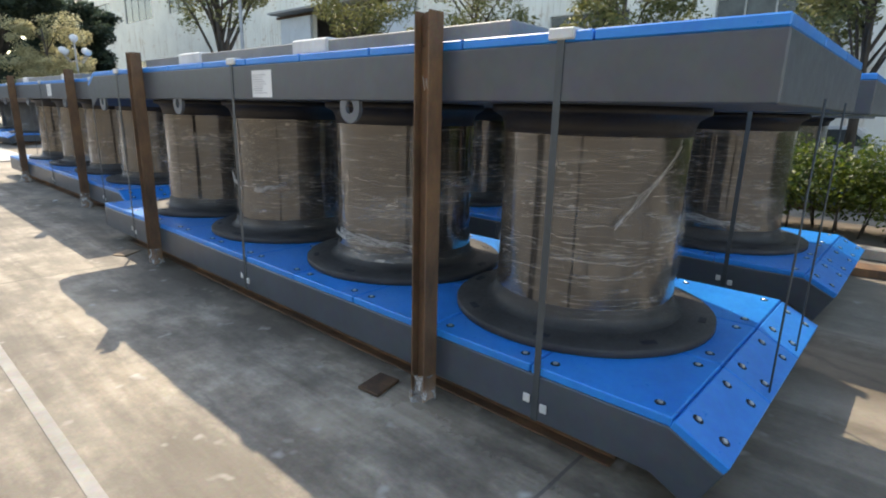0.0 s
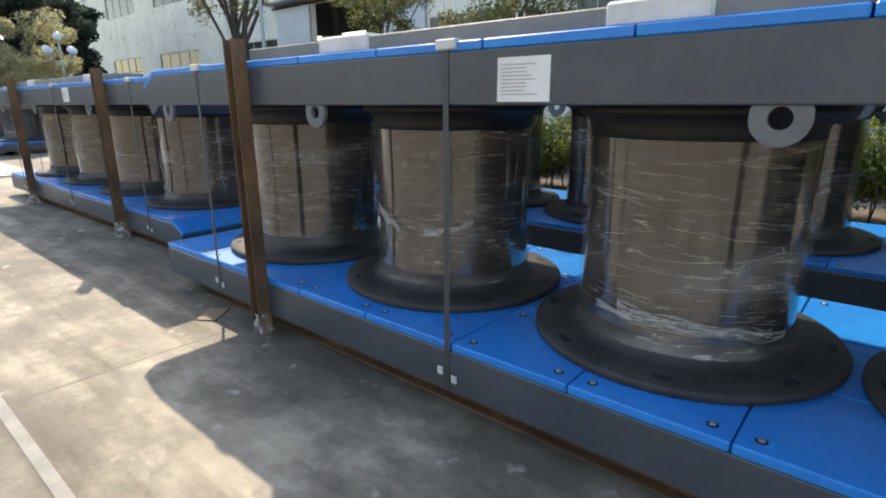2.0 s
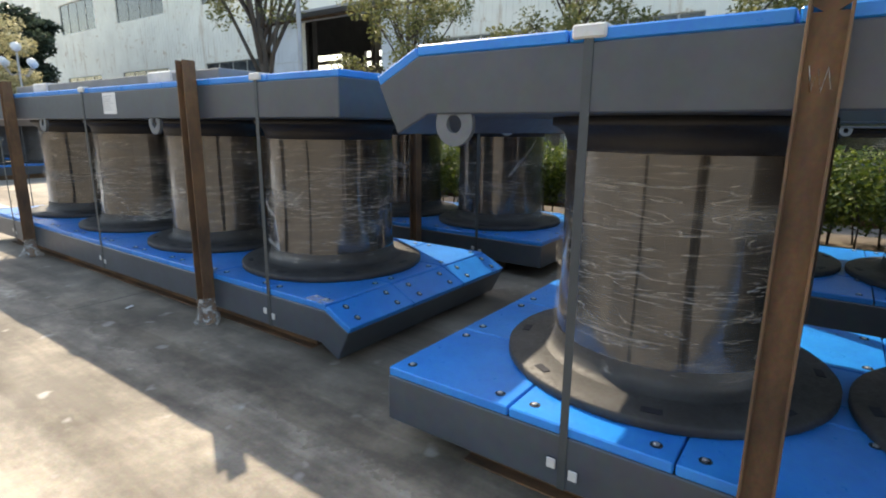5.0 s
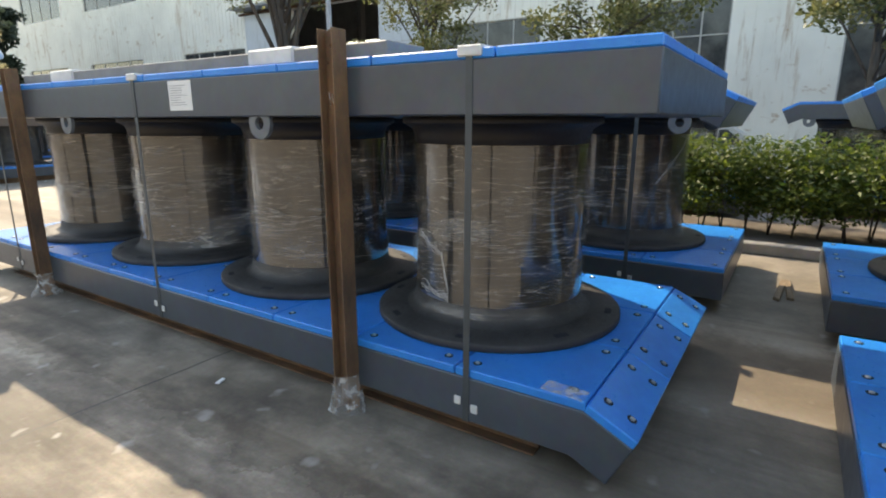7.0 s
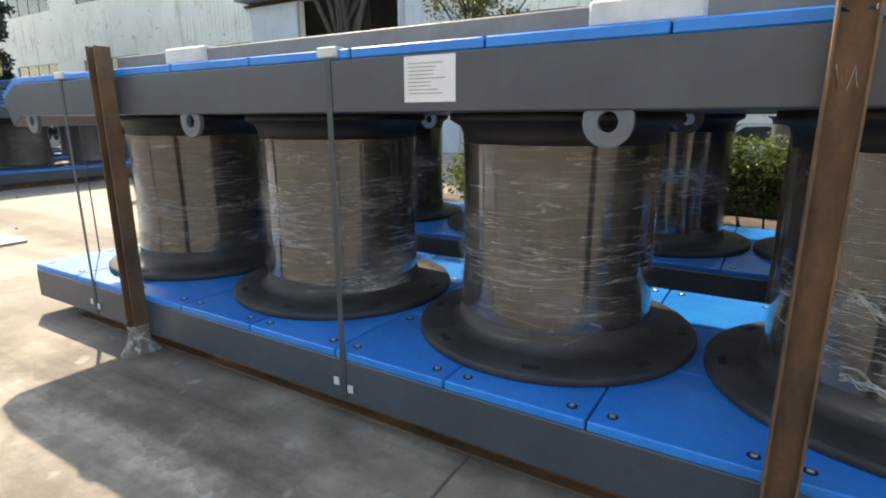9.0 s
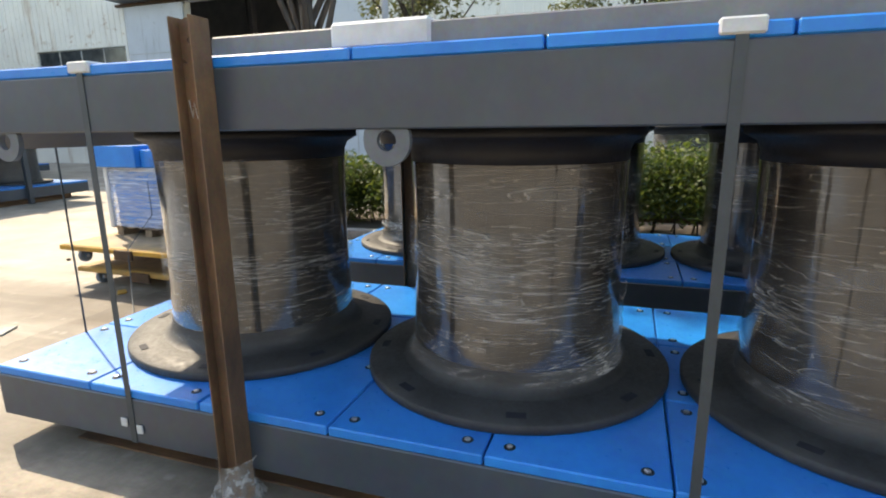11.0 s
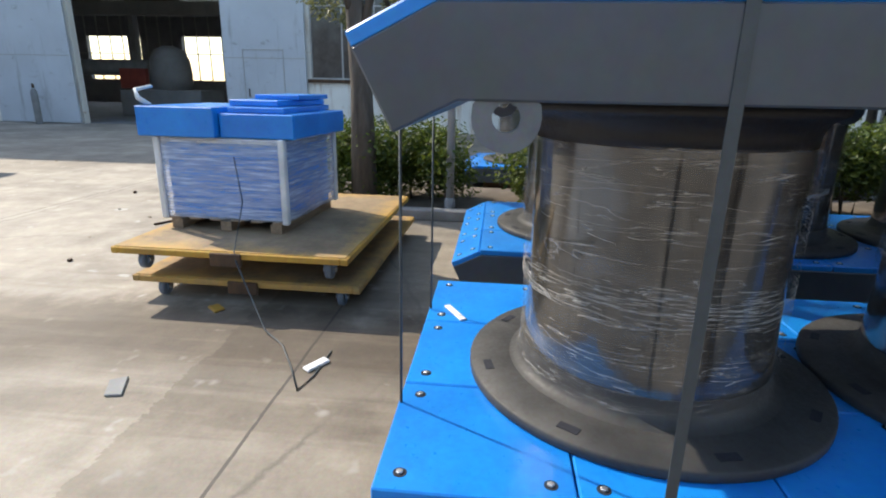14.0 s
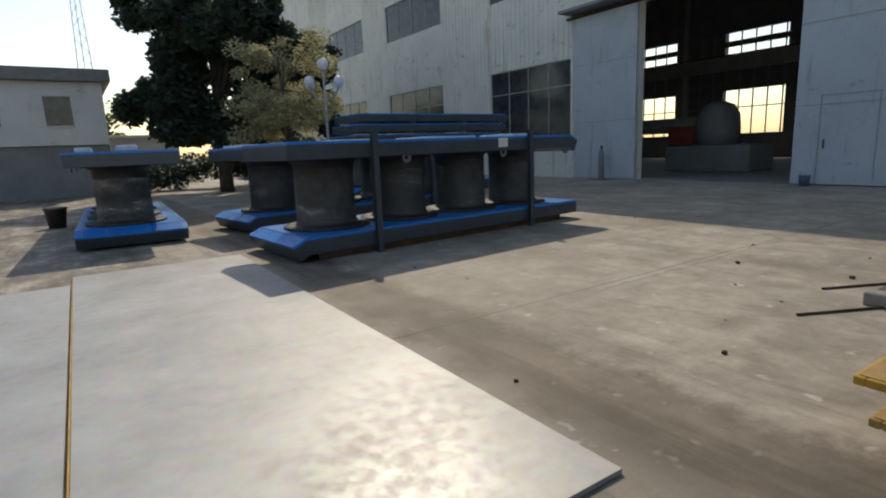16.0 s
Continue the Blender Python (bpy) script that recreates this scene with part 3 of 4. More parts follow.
def post_at(x, y, bag, marked=False, mat=None):
    p = thing("steel_post", None, None, pose(x, y, 0), "rusty brown steel H-beam post standing against the stack", "steel post", "posts along the stacks")
    part("beam", h_beam(bmesh.new(), 2.03, 0.1, 0.008, 0.006, 0.013), mat or M_RUST, p)
    if marked:
        pts = [(-0.0055, 0.03 - 0.011 * k, 1.70 + 0.035 * (-1) ** k * (1 - 0.12 * (k % 3))) for k in range(6)]
        part("chalk_mark", tube(bmesh.new(), pts, 0.0018, n=4), M_WHITE, p, "unreadable white chalk scribble")
    if bag:
        bm = bmesh.new()
        lathe(bm, [(0.13, 0.004), (0.12, 0.05), (0.10, 0.12), (0.085, 0.2), (0.1, 0.26)], 20, caps=False)
        for v in bm.verts:
            s = bag * (1 + 0.35 * noise.noise(v.co * 9 + Vector((x, y, 0))))
            v.co.x, v.co.y, v.co.z = v.co.x * s, v.co.y * s, v.co.z * bag
        part("plastic_bag", bm, M_BAG, p, "crumpled clear plastic round the post foot")
    return p


def strap_at(x, y, zlo, ztop, label="dark grey packing strap tied round the stack", clips=True):
    s = thing("packing_strap", None, None, pose(x, y, 0), label, "packing strap", "straps round the stacks")
    part("band", boxed((-0.004, -0.017, zlo), (-0.001, 0.017, ztop + 0.004)), M_STRAP, s)
    part("top_band", boxed((-0.001, -0.017, ztop + 0.001), (1.2, 0.017, ztop + 0.004)), M_STRAP, s)
    if clips:
        for dy, dz in ((-0.05, 0.0), (0.045, 0.025)):
            part("clip", boxed((-0.012, dy - 0.019, zlo + 0.06 + dz), (-0.004, dy + 0.019, zlo + 0.105 + dz), 0.003), M_FOAM, s, "pale plastic buckle")
        part("corner_guard", boxed((-0.010, -0.06, ztop - 0.035), (0.09, 0.06, ztop + 0.012), 0.006), M_FOAM, s, "pale grey corner guard")
    return s


# ---- the stacks ----
Z_LOW, Z_UP = 0.13, 1.62
LOW_LABEL = "dark grey steel fender panel faced with bolted blue plastic pads"
UP_LABEL = "dark grey steel fender panel with blue pads lying on the fenders"
low_panel = fender_panel(pose(2.2, 0.80, Z_LOW), True, False, LOW_LABEL, "lower fender panels")
up_panel = fender_panel(pose(2.2 + W, 0.85 + L, Z_UP, 0, 0, 180), False, True, UP_LABEL, "upper fender panels")
FENDERS = [
    cell_fender(((221, 258, 0.62, 1.02, 0.003),), 1.07, ((120, 285, 0.38, 0.6, 70), (120, 285, 0.3, 1.0, 30))),
    cell_fender(((165, 250, 0.28, 0.20, 0.007), (150, 240, 0.24, 0.22, 0.006)), 1.06, ((120, 280, 0.16, 0.4, 60), (120, 280, 0.4, 1.0, 25))),
    cell_fender(((154, 181, 0.56, 0.44, 0.008), (200, 232, 0.43, 0.50, 0.008)), 1.05, ((120, 280, 0.4, 0.56, 50),)),
    cell_fender((), 1.07, ((110, 290, 0.42, 0.62, 90), (110, 290, 0.6, 0.95, 30))),
    cell_fender(((148, 172, 0.55, 0.44, 0.006), (171, 176, 0.44, 0.22, 0.007), (176, 150, 0.20, 0.23, 0.008)), 1.06, ((110, 290, 0.4, 0.66, 150), (120, 175, 0.22, 0.45, 50), (120, 250, 0.6, 1.0, 30))),
    cell_fender((), 1.06, ((110, 290, 0.42, 0.6, 110), (110, 290, 0.2, 0.95, 30))),
    cell_fender((), 1.05, ((110, 290, 0.46, 0.85, 200), (110, 290, 0.38, 0.5, 60))),
    cell_fender((), 1.07, ((80, 300, 0.42, 0.6, 380), (225, 265, 0.55, 1.02, 70), (90, 290, 0.15, 0.38, 24), (90, 290, 0.65, 1.0, 16))),
    # far-stack fender: matt core instead of glossy wrap paints in its shade
    cell_fender((), 0.95, ((0, 360, 0.3, 0.8, 40),), M_RUBBER),
]
CELLS = (1.14, 2.73, 4.33, 5.90)
for _f, _y in zip(FENDERS, CELLS):
    _f.matrix_basis = pose(2.2 + 0.93, 0.80 + _y, Z_LOW + 0.28)


def skid(m):
    bm = bmesh.new()
    h_beam(bm, L - 0.9, 0.13)
    thing("skid_beam", bm, M_RUST, m @ pose(0, 0.5, 0.065, -90), "rusty steel beam lying on the concrete under the panel", "steel beam", "beams under the stacks")


PLACED = list(FENDERS[:4])


def unit(m, flip=False, first=False, upper=True, k0=0, kinds=(1, 2, 3, 0)):
    """A lower panel on two beams, four fenders and an upper panel; flip turns both panels end for end."""
    turn = pose(W, L, 0, 0, 0, 180)
    if not first:
        copy_thing(low_panel, m @ (turn if flip else Matrix()) @ pose(0, 0, Z_LOW))
        if upper:
            copy_thing(up_panel, m @ pose(0, 0.04, 0) @ (Matrix() if flip else turn) @ pose(0, 0, Z_UP))
    for i, y in enumerate(CELLS):
        if first:
            continue
        f = FENDERS[kinds[i]]
        at = m @ pose(0.93, L - y if flip else y, Z_LOW + 0.28, 0, 0, 0 if k0 == 20 else 9 * i - k0 * 0.4)
        if f in PLACED:
            copy_thing(f, at)
        else:
            PLACED.append(f)
            f.matrix_basis = at
    for x in (0.155, W - 0.155):
        skid(m @ pose(x, 0, 0))


U1, U2 = (2.2, 0.80), (2.66, 8.48)
unit(pose(*U1, 0), first=True)
unit(pose(*U2, 0), k0=20, kinds=(4, 5, 6, 7))
unit(pose(5.07, 0.80, 0), k0=45)
unit(pose(5.41, 8.46, 0), flip=True, k0=70)
unit(pose(11.6, 1.4, 0), flip=False, k0=10)
unit(pose(10.35, 8.75, 0), flip=True, upper=False, k0=33)
# stacks across the far yard
STACK_A, STACK_B, STACK_C = pose(4.15, 27.05, 0, 0, 0, -86), pose(1.5, 29.3, 0, 0, 0, -3), pose(4.35, 30.9, 0, 0, 0, -82)
unit(STACK_A, k0=15, kinds=(8, 8, 8, 8))
unit(STACK_B, k0=60, kinds=(8, 8, 8, 8))
unit(STACK_C, k0=50, kinds=(8, 8, 8, 8))
STACK_D = pose(9.6, 36.2, 0, 0, 0, -88)
unit(STACK_D, k0=25, kinds=(8, 8, 8, 8))
for k in range(1, 4):
    copy_thing(up_panel, STACK_D @ pose(0, 0.04 + 0.12 * k, 0) @ pose(W, L, 0, 0, 0, 180) @ pose(0, 0, Z_UP + 0.365 * k))

for (ux, uy), bag, ys, ties in ((U1, 0.62, (2.355, 6.15), (0.86, 3.61, 6.02)), (U2, 0.85, (10.06, 13.855), (0.83, 3.53, 6.02))):
    for y in ys:
        post_at(ux - 0.052, y, bag, True)
        post_at(ux + W + 0.052, y, 0)
    for dy in ties:
        strap_at(ux, uy + dy, Z_LOW, Z_UP + 0.28)
for ux, uy in ((5.07, 0.80), (5.41, 8.46)):
    for dy in (1.63, 5.45):
        post_at(ux - 0.06, uy + dy, 0)
    strap_at(ux, uy + 0.8, Z_LOW, Z_UP + 0.28)


def end_strap(x, y, z0, z1, r=0.005, lean=0.0):
    bm = tube(bmesh.new(), [(x, y, z0), (x + lean * 0.5, y, (z0 + z1) / 2), (x + lean, y, z1)], r, n=6)
    thing("tie_cord", bm, M_STRAP, None, "thin dark tie cord pulled taut between the panels", "cord", "cords at the stack ends")


for x in (2.2 + 0.75, 2.2 + 1.4):
    end_strap(x, 0.83, 0.305, 1.66)
for x in (3.17, 4.16):
    end_strap(x, 15.415, 0.41, 1.62, 0.006)


def top_beam(ux, y0, y1, wraps):
    b = thing("steel_flat_bar", None, None, pose(ux + 0.05, 0, Z_UP + 0.28), "long grey steel bar lying on the upper panel", "steel bar", "bars on the stacks")
    part("bar", boxed((0, y0, 0), (0.32, y1, 0.075), 0.006), M_GREYBEAM, b)
    for a, c in wraps:
        part("foam_wrap", boxed((-0.012, a, -0.004), (0.335, c, 0.09), 0.012), M_FOAM, b, "white foam wrapped round the bar")


top_beam(2.2, 1.95, 6.15, ((3.29, 3.67), (4.98, 5.4)))
top_beam(2.66, 9.8, 13.85, ((10.44, 10.82), (12.94, 13.32)))


def notice(x, y0, y1, z0, z1):
    n = thing("paper_notice", None, None, None, "white printed paper sheet taped to the grey panel", "paper notice", "notices on the stacks")
    part("sheet", boxed((x - 0.003, y0, z0), (x - 0.001, y1, z1)), M_WHITE, n)
    bm = bmesh.new()
    for k in range(9):
        z = z1 - 0.03 - k * 0.015
        box(bm, (x - 0.0042, y1 - 0.02 - (0.16 if k % 4 else 0.2) * random.uniform(0.7, 1), z - 0.0018), (x - 0.003, y1 - 0.02, z + 0.0018))
    part("print_line", bm, M_INK, n, "faint grey lines of print")


notice(2.2, 3.865, 4.12, 1.635, 1.815)
notice(2.66, 11.33, 11.58, 1.66, 1.845)


# dressing of the far stacks
for m, w in ((STACK_A, W), (STACK_C, W)):
    for y in (1.55, 5.35):
        q = m @ Vector((w + 0.052, y, 0))
        post_at(q.x, q.y, 0, mat=M_PAINT)
q = STACK_A @ pose(W, 4.6, 1.69)
sheet_far = thing("paper_notice", None, None, q, "white printed paper sheet taped to the grey panel", "paper notice", "notices on the stacks")
part("sheet", boxed((0.001, -0.13, 0), (0.003, 0.13, 0.18)), M_WHITE, sheet_far)
for k, (y, l) in enumerate(((1.2, 0.9), (3.2, 1.3), (5.6, 0.5))):
    thing("foam_sheet", boxed((0.2, y, 0), (1.3, y + l, 0.03 + 0.02 * k), 0.008), M_FOAM, STACK_A @ pose(0, 0, Z_UP + 0.281), "white foam sheet lying on the stack", "foam sheet", "foam on the far stacks")
thing("foam_sheet", boxed((0.3, 0.3, 0), (1.5, 1.0, 0.06), 0.01), M_FOAM, STACK_C @ pose(0, 0, Z_UP + 0.281), "white foam sheet lying on the stack", "foam sheet", "foam on the far stacks")
thing("foam_sheet", boxed((0.2, 0.5, 0), (0.5, 0.9, 0.1), 0.02), M_FOAM, STACK_B @ pose(0, 0, Z_UP + 0.281), "white foam roll lying on the stack", "foam sheet", "foam on the far stacks")
thing("foam_sheet", boxed((0.9, 0.5, 0), (1.3, 0.9, 0.13), 0.03), M_FOAM, STACK_B @ pose(0, 0, Z_UP + 0.281), "white foam roll lying on the stack", "foam sheet", "foam on the far stacks")

# ---- factory hall ----
FX, FH = 22.22, 19.0
DOOR = (25.65, 31.9, 7.4)
BAYS = [(-38.6, -34.8), (-31.6, -27.8), (-24.6, -20.8), (-17.6, -13.8), (-10.6, -6.8), (-3.6, 0.25), (3.4, 7.28), (10.5, 14.15), (17.4, 22.3), (35.8, 41.86), (46.67, 53.8), (57.6, 64.4), (68.6, 75.0), (79, 85)]
SILL, HEAD, SILL2, HEAD2 = 1.9, 5.7, 9.4, 11.9


def factory_front():
    wall = thing("wall_factory", None, None, None, "pale rust-stained sheet metal factory wall", "wall", kind="structure")
    x0, x1 = FX, FX + 0.3

    def panel(y0, y1, z0, z1):
        part("wall_panel", boxed((x0, y0, z0), (x1, y1, z1)), M_CORR, wall)

    y = -45.0
    for a, b in sorted(BAYS + [DOOR[:2]]):
        panel(y, a, 0, FH)
        if a == DOOR[0]:
            panel(a, b, DOOR[2], FH)
        else:
            panel(a, b, 0, SILL)
            panel(a, b, HEAD, SILL2)
            panel(a, b, HEAD2, FH)
        y = b
    panel(y, 92.0, 0, FH)
    ribs = bmesh.new()
    spans = []
    y = -20.0
    for a, b in sorted(BAYS + [(DOOR[0] - 3.4, DOOR[1] + 3.6)]):
        if a > y:
            spans.append((y, a, 0.9, FH))
        if a < DOOR[0] - 4 or a > DOOR[1]:
            spans.append((a, b, HEAD + 0.05, SILL2 - 0.05))
        y = b
    for a, b, z0, z1 in spans:
        k = a + 0.12
        while k < b - 0.05:
            box(ribs, (x0 - 0.028, k, z0), (x0 - 0.002, k + 0.05, z1))
            k += 0.34
    part("corrugation", ribs, M_CORR, wall)["kind"] = "stuff"
    band = bmesh.new()
    for a, b in BAYS:
        box(band, (x0 - 0.09, a - 0.1, SILL - 0.14), (x0 + 0.02, b + 0.1, SILL - 0.01))
    part("sill_band", band, M_RUSTDARK, wall, "rusty steel sill rail")
    return wall


factory_front()


def factory_window(y0, y1, z0, z1, n):
    w = thing("window", None, None, pose(FX, 0, 0), "large dusty factory window with dull steel frames", "window", "factory windows", "structure")
    fr = bmesh.new()
    t = 0.05
    for a, b in ((y0, y0 + t), (y1 - t, y1)):
        box(fr, (0.06, a, z0), (0.14, b, z1))
    for a, b in ((z0, z0 + t), (z1 - t, z1)):
        box(fr, (0.06, y0 + t, a), (0.14, y1 - t, b))
    step = (y1 - y0) / n
    for i in range(1, n):
        box(fr, (0.065, y0 + i * step - 0.03, z0 + t), (0.135, y0 + i * step + 0.03, z1 - t))
    zs = [z0 + (z1 - z0) * 0.68] if z1 - z0 > 3 else []
    for z in zs:
        box(fr, (0.07, y0 + t, z - 0.025), (0.13, y1 - t, z + 0.025))
    part("window_frame", fr, M_FRAME, w)
    cuts = [z0, *zs, z1]
    for i in range(n):
        for a, b in zip(cuts, cuts[1:]):
            part("pane", boxed((0.095, y0 + i * step + 0.03, a + 0.025), (0.103, y0 + (i + 1) * step - 0.03, b - 0.025)), M_GLASS, w)


for a, b in BAYS:
    factory_window(a, b, SILL, HEAD, 4)
    factory_window(a, b, SILL2, HEAD2, 4)


def hall_inside():
    rear = thing("wall_hall_rear", None, None, None, "dim rear wall of the hall with strip windows", "wall", kind="structure")
    x0, x1, y0, y1 = 46.0, 46.3, -45, 92
    bands = [(1.9, 5.3), (7.8, 8.65), (9.05, 9.7)]
    z = 0.0
    for a, b in bands:
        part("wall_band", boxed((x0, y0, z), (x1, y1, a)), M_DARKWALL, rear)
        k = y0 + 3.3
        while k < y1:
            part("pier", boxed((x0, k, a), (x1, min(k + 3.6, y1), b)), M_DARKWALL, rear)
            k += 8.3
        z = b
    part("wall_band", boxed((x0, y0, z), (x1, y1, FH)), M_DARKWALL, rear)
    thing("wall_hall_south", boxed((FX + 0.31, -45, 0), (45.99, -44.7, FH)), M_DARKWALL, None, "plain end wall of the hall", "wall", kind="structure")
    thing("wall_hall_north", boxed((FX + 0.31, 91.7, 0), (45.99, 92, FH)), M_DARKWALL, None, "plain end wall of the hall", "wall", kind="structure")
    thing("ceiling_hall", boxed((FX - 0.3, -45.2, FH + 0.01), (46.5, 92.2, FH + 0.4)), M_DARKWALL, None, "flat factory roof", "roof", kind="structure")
    thing("floor_hall", boxed((FX + 0.31, -44.6, 0.004), (45.9, 91.6, 0.02)), M_DARKWALL, None, "plain grey concrete hall floor", "floor", kind="structure")
    bars = bmesh.new()
    k = -45.0
    while k < 92:
        box(bars, (45.9, k, 1.9), (45.98, k + 0.08, 9.7))
        k += 1.075
    box(bars, (45.9, -45, 3.9), (45.98, 92, 3.98))
    thing("window_bars_hall", bars, M_FRAME, None, "thin glazing bars of the rear strip windows", "window", kind="structure")
    for y in (30.2, 38.0, 45.5, 53.0):
        col = bmesh.new()
        h_beam(col, FH - 0.05, 0.5, 0.03, 0.03)
        thing("hall_column", col, M_DARKWALL, pose(35, y, 0.02), "dark steel column inside the hall", "column", "columns in the hall")
    crane = thing("crane_beam", None, None, None, "dark crane rail beam high in the hall", "crane beam")
    part("beam", boxed((34.7, -40, 5.6), (35.3, 90, 6.4), 0.02), M_DARKWALL, crane)
    part("rail", boxed((34.93, -40, 6.4), (35.07, 90, 6.5)), M_RUSTDARK, crane)
    thing("steel_pipe", tube(bmesh.new(), [(30, 33.8, 2.4), (30, 46, 2.4)], 0.42, n=28), M_GREYBEAM, None, "large grey steel pipe lying on trestles in the hall", "steel pipe")
    for y in (35, 39.5, 44):
        thing("trestle", boxed((29.6, y, 0.02), (30.4, y + 0.2, 1.985), 0.01), M_DARKWALL, None, "dark trestle carrying the pipe", "trestle", "trestles under the pipe")
    m = thing("machine_tool", None, None, pose(29.2, 32.2, 0.02), "dark hulking machine tool with a rounded hood", "machine")
    part("bed", boxed((-1.2, -2.2, 0), (1.2, 2.2, 1.3), 0.05), M_DARKWALL, m)
    part("hood", lathe(bmesh.new(), [(1.0, 1.3), (1.02, 2.1), (0.95, 2.8), (0.7, 3.25), (0.25, 3.45)], 32), M_DARKWALL, m)
    part("red_guard", boxed((-1.3, 0.6, 1.32), (-1.0, 2.0, 2.3), 0.03), surface("faded_red_paint", (0.2, 0.04, 0.03), (0.3, 0.06, 0.04), 3, 30), m, "faded red machine guard")


hall_inside()


def door_leaf(name, y0, y1, h, wicket):
    d = thing(name, None, None, pose(FX - 0.2, 0, 0), "pale grey sheet metal sliding hall door pushed open, scuffed", "door", "hall doors", "structure")
    part("leaf", boxed((0, y0, 0.03), (0.09, y1, h), 0.01), M_DOORLEAF, d)
    bars = bmesh.new()
    for z in (2.6, 5.2):
        box(bars, (-0.012, y0 + 0.02, z), (-0.001, y1 - 0.02, z + 0.03))
    part("seam", bars, M_FRAME, d)
    if wicket:
        w = bmesh.new()
        a, b, t = y1 - 2.35, y1 - 0.75, 0.025
        box(w, (-0.02, a, 0.2), (-0.001, a + t, 2.9))
        box(w, (-0.02, b - t, 0.2), (-0.001, b, 2.9))
        box(w, (-0.02, a, 2.9), (-0.001, b, 2.9 + t))
        part("wicket_frame", w, M_FRAME, d)
        part("handle", boxed((-0.06, b - 0.2, 1.2), (-0.021, b - 0.16, 1.5), 0.006), M_RUSTDARK, d, "dark door handle")


door_leaf("door_1", 31.93, 35.4, 7.35, False)
door_leaf("door_2", 22.42, 25.62, 7.35, True)
canopy = thing("door_canopy", None, None, None, "dark steel canopy and rail over the hall door", "canopy")
part("hood", boxed((FX - 1.0, 24.9, 7.56), (FX - 0.01, 35.7, 7.69), 0.01), M_DARKWALL, canopy)
part("rail", boxed((FX - 0.22, 21.8, 7.38), (FX - 0.08, 35.9, 7.5), 0.01), M_RUSTDARK, canopy)

cyl = thing("gas_cylinder", None, None, pose(21.4, 33.2, 0), "grey-green gas cylinder standing by the hall door", "gas cylinder")
part("bottle", lathe(bmesh.new(), [(0.12, 0), (0.125, 0.02), (0.125, 1.15), (0.11, 1.27), (0.05, 1.36), (0.035, 1.4)], 20), M_GREYBEAM, cyl)
part("valve_cap", lathe(bmesh.new(), [(0.045, 1.38), (0.05, 1.42), (0.05, 1.5), (0.03, 1.54)], 14), M_RUSTDARK, cyl)
pail = thing("paint_pail", None, None, pose(21.6, 25.0, 0), "blue and white paint pail by the door", "pail")
part("bucket", lathe(bmesh.new(), [(0.15, 0), (0.17, 0.34), (0.18, 0.35)], 18), M_CASTER, pail)
part("handle", tube(bmesh.new(), [(-0.17, 0, 0.33), (-0.12, 0.1, 0.43), (0, 0.15, 0.46), (0.12, 0.1, 0.43), (0.17, 0, 0.33)], 0.006, n=5), M_GREYBEAM, pail)

# ---- planted strip ----
thing("kerb", boxed((8.0, -40, 0), (8.18, 18.9, 0.14), 0.015), M_KERB, None, "worn concrete kerb along the planting strip", "kerb", kind="structure")
thing("planting_bed", boxed((8.185, -40, 0), (10.1, 18.9, 0.09)), M_SOIL, None, "bare brown soil of the planting strip", "soil", kind="structure")


def leaves(bm, centres, n, size, spread):
    """Small bent leaves strewn about the given centres."""
    for _ in range(n):
        c = random.choice(centres)
        d = Vector((random.gauss(0, 1), random.gauss(0, 1), random.gauss(0, 1)))
        d = d.normalized() * (random.random() ** 0.45)
        p = Vector(c[:3]) + Vector((d.x * c[3], d.y * c[3], d.z * c[4])) * spread
        s = size * random.uniform(0.6, 1.4)
        r = Euler((random.uniform(-1.1, 1.1), random.uniform(-1.1, 1.1), random.uniform(0, 6.28))).to_matrix()
        q = [p + r @ Vector(v) for v in ((0, -s, 0), (s * 0.5, 0, s * 0.15), (0, s, 0), (-s * 0.5, 0, s * 0.15))]
        bm.faces.new([bm.verts.new(v) for v in q])


def hedge(y0, y1, top, n):
    h = thing("hedge", None, None, None, "clipped green hedge with bare stems and yellowing tips", "hedge", "hedges on the planting strip")
    stems = bmesh.new()
    centres = []
    y = y0 + 0.2
    while y < y1:
        for _ in range(2):
            x = 9.0 + random.uniform(-0.35, 0.35)
            tip = Vector((x + random.uniform(-0.25, 0.25), y + random.uniform(-0.25, 0.25), top - 0.25))
            mid = Vector((x + random.uniform(-0.08, 0.08), y + random.uniform(-0.1, 0.1), 0.45))
            tube(stems, [(x, y, 0.08), mid, tip], 0.016, 0.006, 5)
            centres.append((tip.x, tip.y, top - 0.36 + random.uniform(-0.06, 0.06), 0.42, 0.34))
            centres.append((x + random.uniform(-0.3, 0.3), y + random.uniform(-0.2, 0.2), top - 0.62, 0.42, 0.3))
            centres.append((x + random.uniform(-0.3, 0.3), y + random.uniform(-0.2, 0.2), top - 0.85, 0.34, 0.3))
        y += 0.28
    part("stem", stems, M_BARK, h)["kind"] = "stuff"
    bm = bmesh.new()
    leaves(bm, centres, int(n * 1.9), 0.036, 1.0)
    part("foliage", bm, M_HEDGE, h)["kind"] = "stuff"


hedge(-14.0, -2.0, 1.28, 14000)
hedge(-2.0, 5.0, 1.40, 17000)
hedge(5.0, 13.3, 1.43, 27000)
hedge(13.9, 14.75, 1.2, 3400)
hedge(15.55, 17.8, 1.25, 9000)


